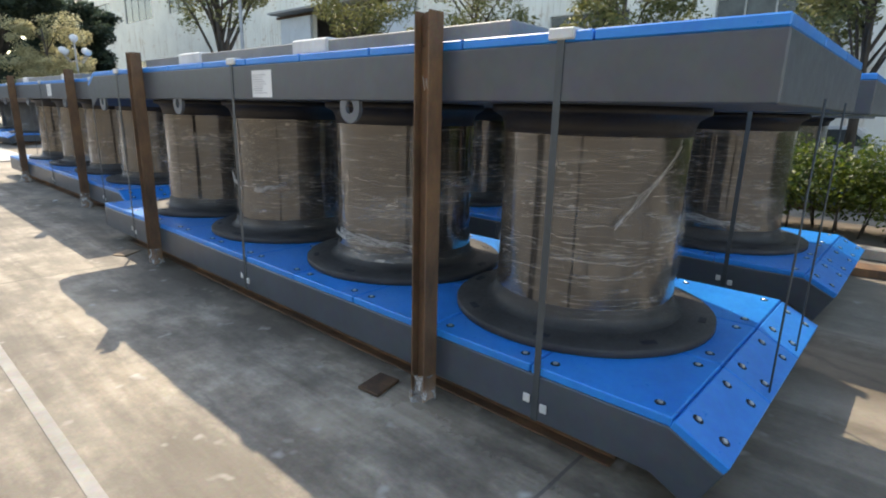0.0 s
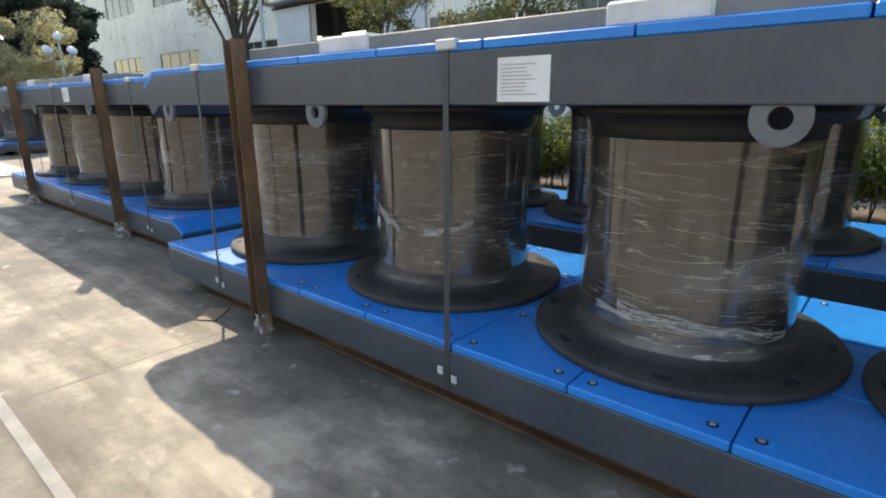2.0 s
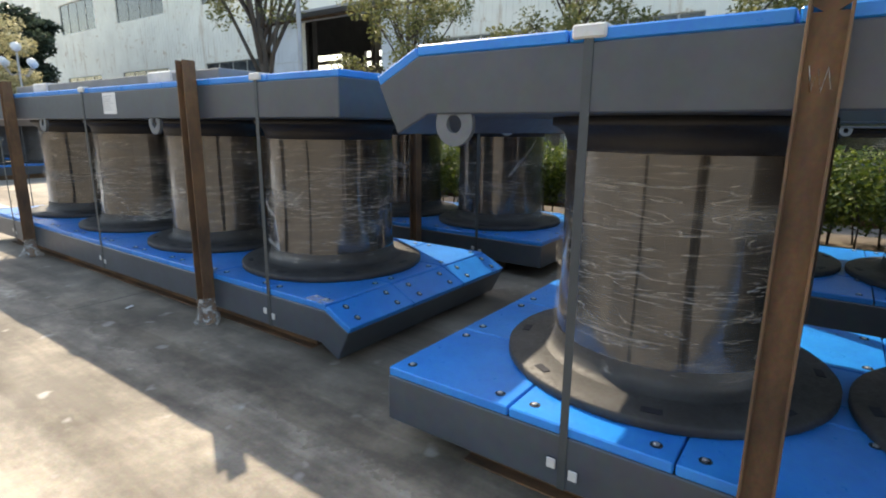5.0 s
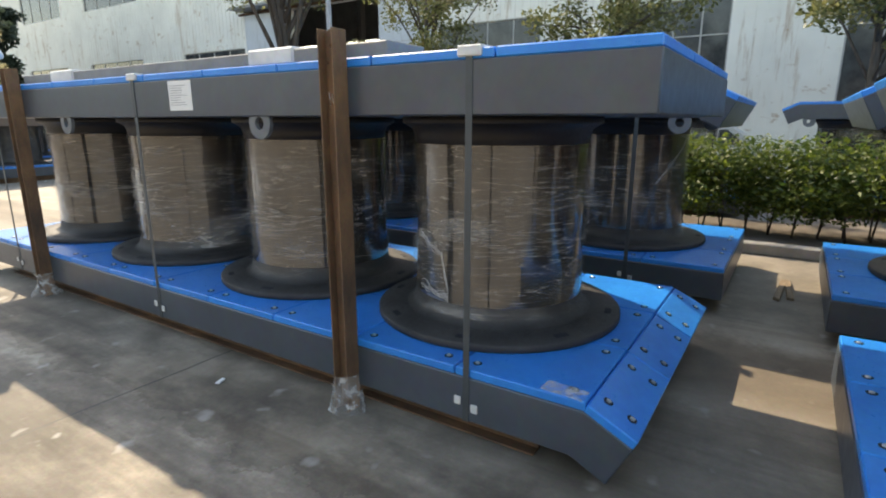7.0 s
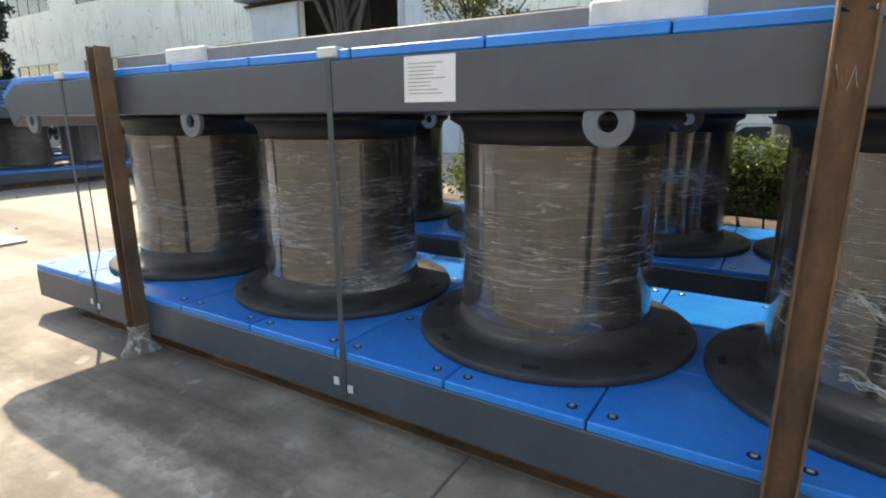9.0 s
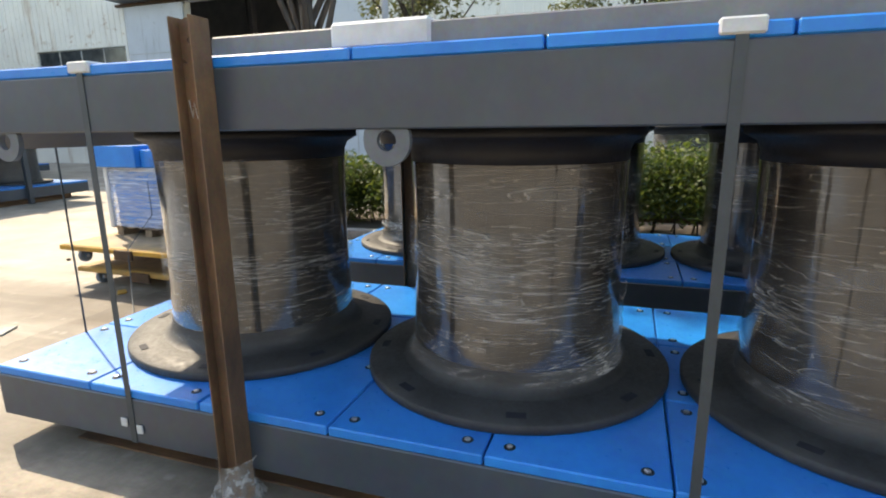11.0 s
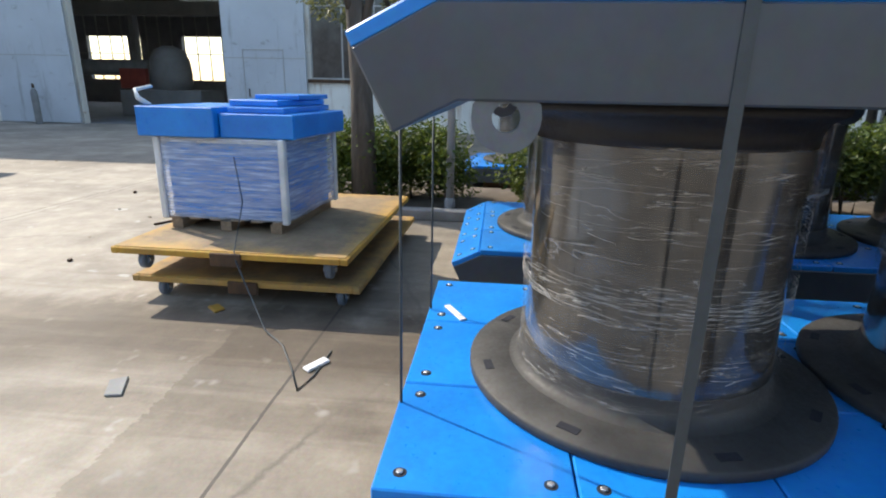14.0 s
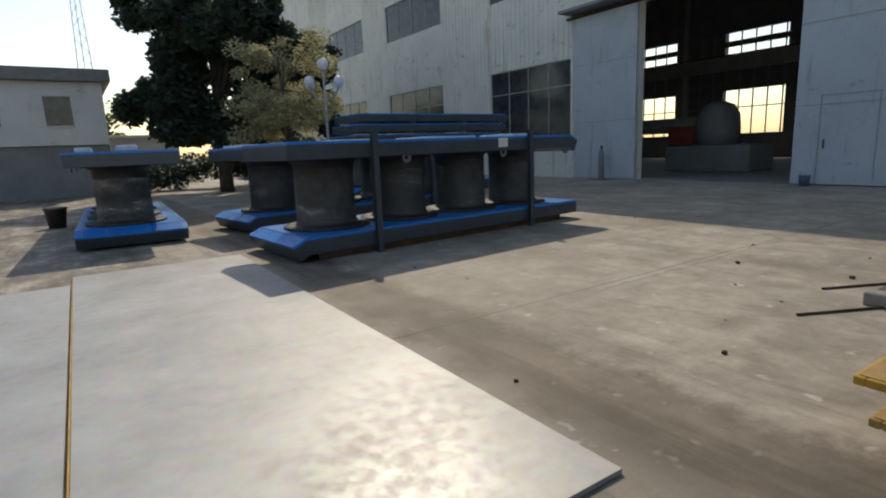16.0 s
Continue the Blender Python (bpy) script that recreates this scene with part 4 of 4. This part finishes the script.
def tree(x, y, h, crown_r, crown_z, n, mat, label, leaf=0.07, trunk=0.16, seed=1, limbs=16):
    random.seed(seed)
    t = thing("tree", None, None, pose(x, y, 0.0), label, "tree", "trees round the yard")
    wood = bmesh.new()
    lean = Vector((random.uniform(-0.3, 0.3), random.uniform(-0.3, 0.3), 0))
    stem = [Vector((0, 0, 0)), Vector((0.04, 0.02, h * 0.25)), lean * 0.5 + Vector((0, 0, h * 0.5)), lean + Vector((0, 0, h * 0.85))]
    tube(wood, stem, trunk, trunk * 0.3, 10)
    centres = []
    for i in range(limbs):
        a = i * 2.4 + random.uniform(-0.4, 0.4)
        z0 = h * random.uniform(0.3, 0.75)
        base = lean * (z0 / h) + Vector((0, 0, z0))
        r = crown_r * random.uniform(0.45, 1.0)
        end = Vector((math.cos(a) * r, math.sin(a) * r, crown_z + random.uniform(-0.75, 0.8) * (h - crown_z)))
        mid = (base + end) / 2 + Vector((0, 0, 0.25))
        tube(wood, [base, mid, end], trunk * 0.32, 0.012, 6)
        for f in (0.6, 0.85, 1.05):
            c = base.lerp(end, f) + Vector((random.uniform(-0.3, 0.3), random.uniform(-0.3, 0.3), random.uniform(-0.2, 0.3))) * crown_r * 0.3
            centres.append((*c, crown_r * random.uniform(0.16, 0.34), crown_r * random.uniform(0.14, 0.28)))
    part("trunk", wood, M_BARK, t)
    bm = bmesh.new()
    leaves(bm, centres, n, leaf, 1.0)
    part("crown", bm, mat, t)["kind"] = "stuff"


OLIVE = "slim tree with thin yellow-green foliage"
for k, (x, y, h, r) in enumerate(((14.2, 7.0, 6.6, 2.0), (14.2, 1.8, 6.4, 2.0), (14.2, 12.2, 6.4, 1.9), (14.2, 17.4, 6.6, 1.9), (14.2, -3.4, 6.6, 2.0), (14.2, -8.6, 6.4, 2.0))):
    tree(x, y, h, r, h * 0.72, 7500, M_LEAF, OLIVE, 0.06, 0.12, 20 + k)
tree(8.45, 16.87, 6.5, 1.8, 5.6, 9000, M_LEAF, "tree with a thick dark trunk and thin foliage", 0.05, 0.19, 40)
tree(7.9, 45.0, 11.0, 3.5, 5.8, 60000, M_LEAFDARK, "large dense dark evergreen tree", 0.17, 0.35, 41, 34)
tree(13.6, 52.0, 10.0, 3.2, 6.0, 30000, M_LEAFDARK, "tall dark evergreen tree behind the stacks", 0.17, 0.3, 42, 26)
tree(9.3, 39.0, 6.5, 2.0, 4.0, 20000, M_LEAFPALE, "pale yellowing tree behind the stacks", 0.065, 0.12, 43, 26)
tree(3.0, 75.0, 9.0, 3.5, 5.5, 8000, M_LEAF, "distant hazy tree behind the office", 0.16, 0.25, 44)
tree(-6.0, 80.0, 9.0, 3.8, 5.5, 8000, M_LEAF, "distant hazy tree behind the office", 0.16, 0.25, 45)
random.seed(7)
# filler foliage added for a dark roof-like mass, probably a machine
bush = thing("bush_row", None, None, None, "dark filler foliage in place of a dark mass at the end of the yard", "bushes")
bm = bmesh.new()
leaves(bm, [(x * 1.1 + 5.2, 50 + random.uniform(-0.8, 0.8), random.uniform(0.7, 1.9), 1.0, 0.9) for x in range(15)], 14000, 0.11, 1.0)
part("foliage", bm, M_LEAFDARK, bush)["kind"] = "stuff"

pole = thing("utility_pole", None, None, pose(8.42, 15.69, 0.09), "thin pale grey utility pole in the hedge", "pole")
part("shaft", tube(bmesh.new(), [(0, 0, 0), (0, 0, 3), (0, 0, 7.5)], 0.055, 0.045, 12), M_GREYPOLE, pole)
part("collar", lathe(bmesh.new(), [(0.07, 0), (0.075, 0.02), (0.07, 0.12), (0.058, 0.14)], 14), M_GREYPOLE, pole)


def car(m, paint, label):
    c = thing("parked_car", None, None, m, label, "car", "cars behind the hedge")
    bm = bmesh.new()
    prism(bm, [(-2.2, 0.3), (2.2, 0.3), (2.25, 0.62), (2.1, 0.82), (1.2, 0.93), (-1.6, 0.95), (-2.15, 0.9), (-2.25, 0.55)], -0.85, 0.85)
    bmesh.ops.bevel(bm, geom=list(bm.edges), offset=0.07, segments=2, affect="EDGES")
    part("body", bm, paint, c)
    cab = bmesh.new()
    prism(cab, [(1.15, 0.9), (0.45, 1.42), (-1.0, 1.45), (-1.75, 0.92)], -0.68, 0.68)
    bmesh.ops.bevel(cab, geom=list(cab.edges), offset=0.06, segments=2, affect="EDGES")
    cabin = part("cabin", cab, paint, c)
    for s in (-1, 1):
        w = bmesh.new()
        prism(w, [(0.85, 0.98), (0.38, 1.34), (-0.95, 1.37), (-1.4, 0.99)], s * 0.672, s * 0.688)
        part("window", w, M_GLASS, cabin)
    ws = bmesh.new()
    prism(ws, [(1.17, 0.93), (0.5, 1.42), (0.48, 1.40), (1.13, 0.92)], -0.58, 0.58)
    part("windscreen", ws, M_GLASS, cabin)
    for x in (-0.78, 0.78):
        for y in (-1.4, 1.4):
            t = bmesh.new()
            lathe(t, [(0.19, -0.09), (0.29, -0.1), (0.32, -0.06), (0.32, 0.06), (0.29, 0.1), (0.19, 0.09)], 24)
            bmesh.ops.transform(t, matrix=pose(x, y, 0.32, 0, 90), verts=t.verts)
            tyre = part("wheel", t, M_RUBBER, c)
            r = bmesh.new()
            lathe(r, [(0.19, -0.07), (0.17, -0.095), (0.05, -0.08), (0.05, 0.08), (0.17, 0.095), (0.19, 0.07)], 16)
            bmesh.ops.transform(r, matrix=pose(x, y, 0.32, 0, 90), verts=r.verts)
            part("rim", r, M_BOLT, tyre)


M_CARPAINT = surface("silver_car_paint", (0.5, 0.51, 0.52), (0.58, 0.59, 0.6), 3, 40, (0.25, 0.35), 0.0, metal=0.3)
car(pose(17.2, 10.6, 0), M_CARPAINT, "silver car parked beyond the hedge")
car(pose(17.2, 3.0, 0), M_CARPAINT, "pale silver car parked beyond the hedge")

# ---- street lamp ----
lamp = thing("street_lamp", None, None, pose(9.9, 36.7, 0), "grey post lamp with several opal globes", "street lamp")
part("post", tube(bmesh.new(), [(0, 0, 0), (0, 0, 2.4), (0, 0, 4.8)], 0.07, 0.04, 10), M_GREYPOLE, lamp)
part("globe", lathe(bmesh.new(), [(0.05, 4.75), (0.17, 4.82), (0.22, 4.96), (0.17, 5.1), (0.05, 5.16)], 18), M_GLOBE, lamp)
for i in range(4):
    a = i * 1.5708 + 0.4
    arm = part("arm", tube(bmesh.new(), [(0, 0, 3.8), (0.4 * math.cos(a), 0.4 * math.sin(a), 3.7), (0.75 * math.cos(a), 0.75 * math.sin(a), 4.1)], 0.025, n=6), M_GREYPOLE, lamp)
    part("globe", lathe(bmesh.new(), [(0.05, 4.1), (0.15, 4.16), (0.19, 4.28), (0.15, 4.4), (0.05, 4.45)], 16, at=(0.75 * math.cos(a), 0.75 * math.sin(a), 0)), M_GLOBE, arm)

# ---- office across the yard ----
office = thing("office_building", None, None, pose(-14.7, 50, 0), "two-storey white office block with a dark ground floor", "building")
part("lower_wall", boxed((-20, 0, 0), (18.2, 9, 2.55)), M_DARKWALL, office)
part("upper_wall", boxed((-20, -0.15, 2.56), (18.2, 9, 5.6)), M_PLASTER, office, "white rendered upper storey")
part("roof", boxed((-20.4, -0.6, 5.61), (18.6, 9.4, 6.2), 0.02), M_GREYBEAM, office, "grey flat roof edge")
for i in range(13):
    x = -18.5 + i * 2.85
    w = part("window", boxed((x, -0.19, 3.5), (x + 1.1, -0.151, 4.9)), M_GLASS, office)
    part("window_sill", boxed((x - 0.06, -0.26, 3.42), (x + 1.16, -0.15, 3.495)), M_PLASTER, w)
shed = thing("low_shed", None, None, pose(5.5, 58, 0), "low pale shed with a white roof", "shed")
part("wall", boxed((-1.5, 0, 0), (2.5, 4, 3.1)), M_PLASTER, shed)
part("roof", boxed((-1.8, -0.3, 3.11), (2.8, 4.3, 3.3), 0.02), M_WHITE, shed)
mast = thing("lattice_mast", None, None, pose(6.2, 130, 0), "thin distant lattice mast", "mast")
for dx, dy in ((-1, 0), (1, 0), (0, 1.6)):
    part("leg", tube(bmesh.new(), [(dx * 1.6, dy, 0), (dx * 0.5, dy * 0.3, 34)], 0.09, 0.05, 6), M_GREYPOLE, mast)
br = bmesh.new()
for k in range(17):
    z = k * 2.0
    f0, f1 = 1.6 - 1.1 * z / 34, 1.6 - 1.1 * (z + 2) / 34
    tube(br, [(-f0, 0, z), (f1, 0, z + 2)], 0.04, n=5)
    tube(br, [(f0, 0, z), (-f1, 0, z + 2)], 0.04, n=5)
part("bracing", br, M_GREYPOLE, mast)

# ---- plain blocks that close the yard behind the walker ----
thing("wall_opposite", boxed((-24, -60, 0), (-23.6, 100, 9)), M_TAN, None, "plain tan wall on the far side of the yard", "wall", kind="structure")
thing("wall_south", boxed((-23.5, -46, 0), (FX, -45.6, 7)), M_PLASTER, None, "plain pale wall closing the yard", "wall", kind="structure")

# ---- steel sheets on the ground ----
def sheet(x0, y0, x1, y1, z, edge):
    s = thing("steel_sheet", None, None, pose(3.785, 18.556, 0, 0, 0, -0.5) @ pose(-3.785, -18.556, 0), "large bare steel sheet lying on the concrete", "steel sheet", "sheets on the ground")
    part("plate", boxed((x0, y0, 0.002), (x1, y1, z), 0.003), M_PLATE, s)
    part("rim", boxed((x0 - 0.012, y0 + 0.02, 0.002), (x0 - 0.001, y1 - 0.02, z + 0.004)), edge, s, "rusty orange sawn edge")


sheet(1.36, 18.556, 3.785, 26.6, 0.034, M_YELLOW)
sheet(-1.11, 18.0, 1.33, 26.0, 0.026, M_RUSTDARK)


# ---- carts and crate ----
def caster(parent, x, y, z, h=0.17):
    fork = bmesh.new()
    box(fork, (x - 0.06, y - 0.05, z + h - 0.015), (x + 0.06, y + 0.05, z + h), 0, None, 0.004)
    for s in (-1, 1):
        box(fork, (x - 0.03, y + s * 0.036 - 0.004, z + 0.05), (x + 0.03, y + s * 0.036 + 0.004, z + h - 0.015))
    f = part("caster", fork, M_CASTER, parent, "blue-grey steel caster")
    wh = bmesh.new()
    lathe(wh, [(0.03, -0.026), (0.062, -0.026), (0.07, -0.018), (0.07, 0.018), (0.062, 0.026), (0.03, 0.026)], 24)
    bmesh.ops.transform(wh, matrix=pose(x, y, z + 0.07, 90), verts=wh.verts)
    part("wheel", wh, M_TYRE, f)
    hub = bmesh.new()
    lathe(hub, [(0.018, -0.05), (0.018, 0.05)], 12)
    bmesh.ops.transform(hub, matrix=pose(x, y, z + 0.07, 90), verts=hub.verts)
    part("axle", hub, M_BOLT, f)


def cart(m, z, label, edge):
    c = thing("platform_cart", None, None, m @ pose(0, 0, z), label, "platform cart", "stacked yellow carts")
    part("deck", boxed((-1.18, -0.9, 0.2), (1.18, 0.9, 0.206)), M_DECK, c, "dusty brown deck plate")
    fr = bmesh.new()
    for lo, hi in (((-1.2, -0.92, 0.15), (1.2, -0.86, 0.2)), ((-1.2, 0.86, 0.15), (1.2, 0.92, 0.2)), ((-1.2, -0.86, 0.15), (-1.14, 0.86, 0.2)), ((1.14, -0.86, 0.15), (1.2, 0.86, 0.2))):
        box(fr, lo, hi, 0, None, 0.006)
    part("frame", fr, edge, c, "worn yellow steel frame")
    rails = bmesh.new()
    for y in (-0.5, 0.0, 0.5):
        box(rails, (-1.13, y - 0.04, 0.152), (1.13, y + 0.04, 0.198))
    part("cross_rail", rails, M_YELLOW, c)
    part("tow_plate", boxed((-1.225, -0.12, 0.1), (-1.201, 0.12, 0.2), 0.006), M_RUSTDARK, c, "dark tow eye plate")
    for x in (-1.06, 1.06):
        for y in (-0.74, 0.74):
            caster(c, x, y, 0.0, 0.15)


CART = pose(6.05, 17.0, 0, 0, 0, -1)
cart(CART @ pose(0.12, -0.05, 0), 0.0, "worn yellow platform cart on casters on the concrete", M_DECK)
cart(CART, 0.262, "worn yellow platform cart stacked on another cart", M_YELLOW)

CR = pose(5.98, 17.27, 0.468, 0, 0, -4)


def crate():
    p = thing("wooden_pallet", None, None, CR, "dark weathered wooden pallet on the yellow cart", "pallet")
    for y in (-0.45, 0.0, 0.45):
        part("bearer", boxed((-0.55, y - 0.05, 0), (0.55, y + 0.05, 0.08), 0.004), M_WOOD, p)
    for i in range(6):
        part("board", boxed((-0.55, -0.52 + i * 0.188, 0.081), (0.55, -0.42 + i * 0.188, 0.1), 0.003), M_WOOD, p)
    b = thing("pad_bundle", None, None, CR @ pose(0, 0, 0.101), "block of blue plastic pads wrapped in milky film", "wrapped bundle")
    for i in range(8):
        part("pad", boxed((-0.5 + random.uniform(-0.006, 0.006), -0.5, i * 0.082), (0.5, 0.5, i * 0.082 + 0.08), 0.006), M_BLUE, b)
    film = bmesh.new()
    n, rows = 64, 22
    rings = []
    for r in range(rows + 1):
        z = 0.0 + 0.66 * r / rows
        ring = []
        for i in range(n):
            a = 2 * math.pi * i / n
            k = 1 / max(abs(math.cos(a)), abs(math.sin(a)))
            k = min(k, 1.40)
            q = Vector((math.cos(a) * k * 0.56, math.sin(a) * k * 0.56, z))
            q.xy *= 1 + 0.03 * noise.noise(Vector((q.x * 3, q.y * 3, z * 5)))
            ring.append(film.verts.new(q))
        rings.append(ring)
    for a, c in zip(rings, rings[1:]):
        for i in range(n):
            film.faces.new((a[i], a[(i + 1) % n], c[(i + 1) % n], c[i])).smooth = True
    part("stretch_film", film, M_MILKY, b, "milky wrinkled stretch film")
    for sx in (-1, 1):
        for sy in (-1, 1):
            part("corner_board", boxed((sx * 0.545 - 0.028, sy * 0.545 - 0.028, -0.02), (sx * 0.545 + 0.028, sy * 0.545 + 0.028, 0.67), 0.01), M_FOAM, b, "white cardboard edge guard")
    part("top_rim", boxed((-0.545, -0.545, 0.62), (0.545, 0.545, 0.665), 0.006), M_FOAM, b, "white board rim")
    z = 0.67
    for k, (x0, y0, x1, y1, h) in enumerate(((-0.62, -0.02, 0.42, 0.66, 0.235), (-0.56, -0.66, 0.56, -0.03, 0.19))):
        thing("blue_slab", boxed((x0, y0, 0), (x1, y1, h), 0.008), M_BLUE, CR @ pose(0, 0, 0.101 + z), "thick bright blue plastic slab on the wrapped bundle", "plastic slab", "slabs on the bundle")
    thing("blue_slab", boxed((-0.5, -0.52, 0), (0.6, -0.05, 0.045), 0.006), M_BLUE, CR @ pose(0, 0, 0.101 + z + 0.192, 0, 0, 3), "thin bright blue plastic slab on the wrapped bundle", "plastic slab", "slabs on the bundle")
    thing("blue_slab", boxed((-0.3, -0.45, 0), (0.55, 0.0, 0.05), 0.006), M_BLUE, CR @ pose(0, 0.0, 0.101 + z + 0.24, 0, 0, -4), "thin bright blue plastic slab on the wrapped bundle", "plastic slab", "slabs on the bundle")
    thing("blue_slab", boxed((-0.1, -0.5, 0), (0.62, -0.1, 0.04), 0.006), M_BLUE, CR @ pose(0.0, 0.0, 0.101 + z + 0.292, 0, 0, 2), "thin bright blue plastic slab on the wrapped bundle", "plastic slab", "slabs on the bundle")
    rag = bmesh.new()
    tube(rag, [(-0.5, 0.6, 0), (-0.56, 0.66, 0.06), (-0.52, 0.7, 0.12), (-0.4, 0.64, 0.15)], 0.022, 0.012, 7)
    for v in rag.verts:
        v.co += Vector((noise.noise(v.co * 40), noise.noise(v.co * 37 + Vector((9, 0, 0))), 0)) * 0.012
    thing("plastic_scrap", rag, M_FOAM, CR @ pose(0, 0, 0.101 + z + 0.236), "white torn twist of plastic film", "scrap")


M_MILKY, _nt, _b = nodes_of("milky_film")
_b.inputs["Base Color"].default_value = (0.62, 0.68, 0.78, 1)
_b.inputs["Roughness"].default_value = 0.28
_n = noise_of(_nt, 4.0, 8, 0.7, (0.7, 0.7, 11.0))
_r = ramp_of(_nt, _n.outputs[0], [(0.39, (0.24,) * 3), (0.54, (0.43,) * 3), (0.69, (0.86,) * 3)])
_t = _nt.nodes.new("ShaderNodeBsdfTransparent")
_m = _nt.nodes.new("ShaderNodeMixShader")
_nt.links.new(_r.outputs[0], _m.inputs[0])
_nt.links.new(_t.outputs[0], _m.inputs[1])
_nt.links.new(_b.outputs[0], _m.inputs[2])
_nt.links.new(_m.outputs[0], _nt.nodes["Material Output"].inputs[0])
bump_of(_nt, _b, _n.outputs[0], 0.5, 0.01)
crate()

# ---- loose things on the ground ----
def rod(a, b, r, label="thin rusty steel rod lying on the ground", mat=M_RUSTDARK, name="steel_rod"):
    thing(name, tube(bmesh.new(), [a, b], r, n=8), mat, None, label, "rod", "rods by the carts")


rod((7.18, 19.15, 0.014), (8.75, 18.35, 0.014), 0.013)
rod((8.34, 19.38, 0.014), (9.7, 18.7, 0.014), 0.013)


def scrap(x, y, sx, sy, h, rot, mat, label, name="rubber_offcut"):
    bm = boxed((-sx / 2, -sy / 2, 0.001), (sx / 2, sy / 2, h), min(h * 0.3, 0.006))
    for v in bm.verts:
        v.co.x += 0.12 * sx * noise.noise(v.co * 11 + Vector((x, y, 0)))
        v.co.y += 0.12 * sy * noise.noise(v.co * 13 + Vector((y, x, 0)))
    thing(name, bm, mat, pose(x, y, 0, 0, 0, rot), label, "scrap", "scraps on the concrete")


scrap(2.054, 2.628, 0.22, 0.16, 0.02, 12, M_RUSTDARK, "small dark square mat lying on the concrete")
scrap(2.063, 6.746, 0.26, 0.17, 0.012, 38, M_WOOD, "flat brown cardboard piece on the concrete", "cardboard_piece")
scrap(3.73, 17.14, 0.19, 0.09, 0.015, 25, M_GREYBEAM, "flat grey offcut on the concrete")
scrap(4.125, 16.117, 0.17, 0.07, 0.02, -30, M_WHITE, "white plastic scrap on the concrete", "plastic_scrap")
scrap(5.757, 19.083, 0.045, 0.035, 0.028, 10, M_RUSTDARK, "small dark stone on the concrete", "stone")
scrap(8.99, 20.65, 0.07, 0.045, 0.035, 40, M_RUSTDARK, "small dark stone on the concrete", "stone")
scrap(9.1, 19.36, 0.055, 0.045, 0.035, 70, M_RUSTDARK, "small dark stone on the concrete", "stone")
scrap(2.4, 10.94, 0.07, 0.03, 0.012, 20, M_WHITE, "white paper scrap on the concrete", "paper_scrap")
scrap(4.873, 17.15, 0.13, 0.08, 0.02, 50, M_YELLOW, "orange offcut under the cart", "offcut")
scrap(7.25, 0.7, 0.3, 0.9, 0.09, 8, M_RUST, "short rusty white pipe offcut", "pipe_offcut")
scrap(6.45, 8.05, 0.75, 0.06, 0.03, -4, M_WOOD, "pale timber lath on the ground", "timber_lath")
scrap(6.5, 7.98, 0.7, 0.06, 0.03, 3, M_WOOD, "pale timber lath on the ground", "timber_lath")
for _ in range(70):
    a, b = random.uniform(-1.5, 12), random.uniform(0, 27)
    if 1.2 < a < 8.6 and b < 16.2 or -1 < a < 4 and 18.2 < b < 27 or 4.5 < a < 7.6 and 16 < b < 18.6:
        continue
    scrap(a, b, random.uniform(0.015, 0.05), random.uniform(0.012, 0.04), random.uniform(0.008, 0.02), random.uniform(0, 180), random.choice((M_WHITE, M_KERB, M_RUSTDARK, M_WOOD)), "small bit of litter on the concrete", "litter")

cord = tube(bmesh.new(), [(5.36, 17.15, 1.1), (5.3, 17.08, 0.75), (4.84, 16.95, 0.478), (4.82, 16.93, 0.4), (4.524, 16.612, 0.02), (4.36, 16.425, 0.006), (4.1, 16.27, 0.006), (3.836, 16.13, 0.006), (4.0, 16.09, 0.006), (4.315, 16.08, 0.006)], 0.006, n=6)
thing("loose_cord", cord, M_STRAP, None, "loose dark cord hanging from the bundle to the ground", "cord")
bucket = thing("black_bucket", None, None, pose(1.14, 34.85, 0), "black plastic bucket standing in the yard", "bucket")
part("pail", lathe(bmesh.new(), [(0.2, 0), (0.26, 0.5), (0.28, 0.52)], 20), M_RUBBER, bucket)
part("rim", lathe(bmesh.new(), [(0.28, 0.5), (0.29, 0.52), (0.28, 0.54)], 20, caps=False), M_RUBBER, bucket)

thing("plastic_scrap", boxed((-0.11, -0.02, 0), (0.11, 0.02, 0.01), 0.003), M_WHITE, pose(4.11, 15.27, 0.4115, 0, 0, 30), "white plastic scrap on the blue pads", "scrap")
thing("tape_patch", boxed((-0.05, -0.1, 0), (0.05, 0.1, 0.0012)), M_BAG, pose(2.72, 8.83, 0.4105, 0, 0, -4), "clear plastic tape stuck on the blue pads", "tape")
# white paint line on the concrete
thing("painted_line", boxed((0.6, -3.0, 0.002), (0.66, 7.6, 0.0035)), M_KERB, None, "faint worn white line on the concrete", "floor marking", kind="structure")
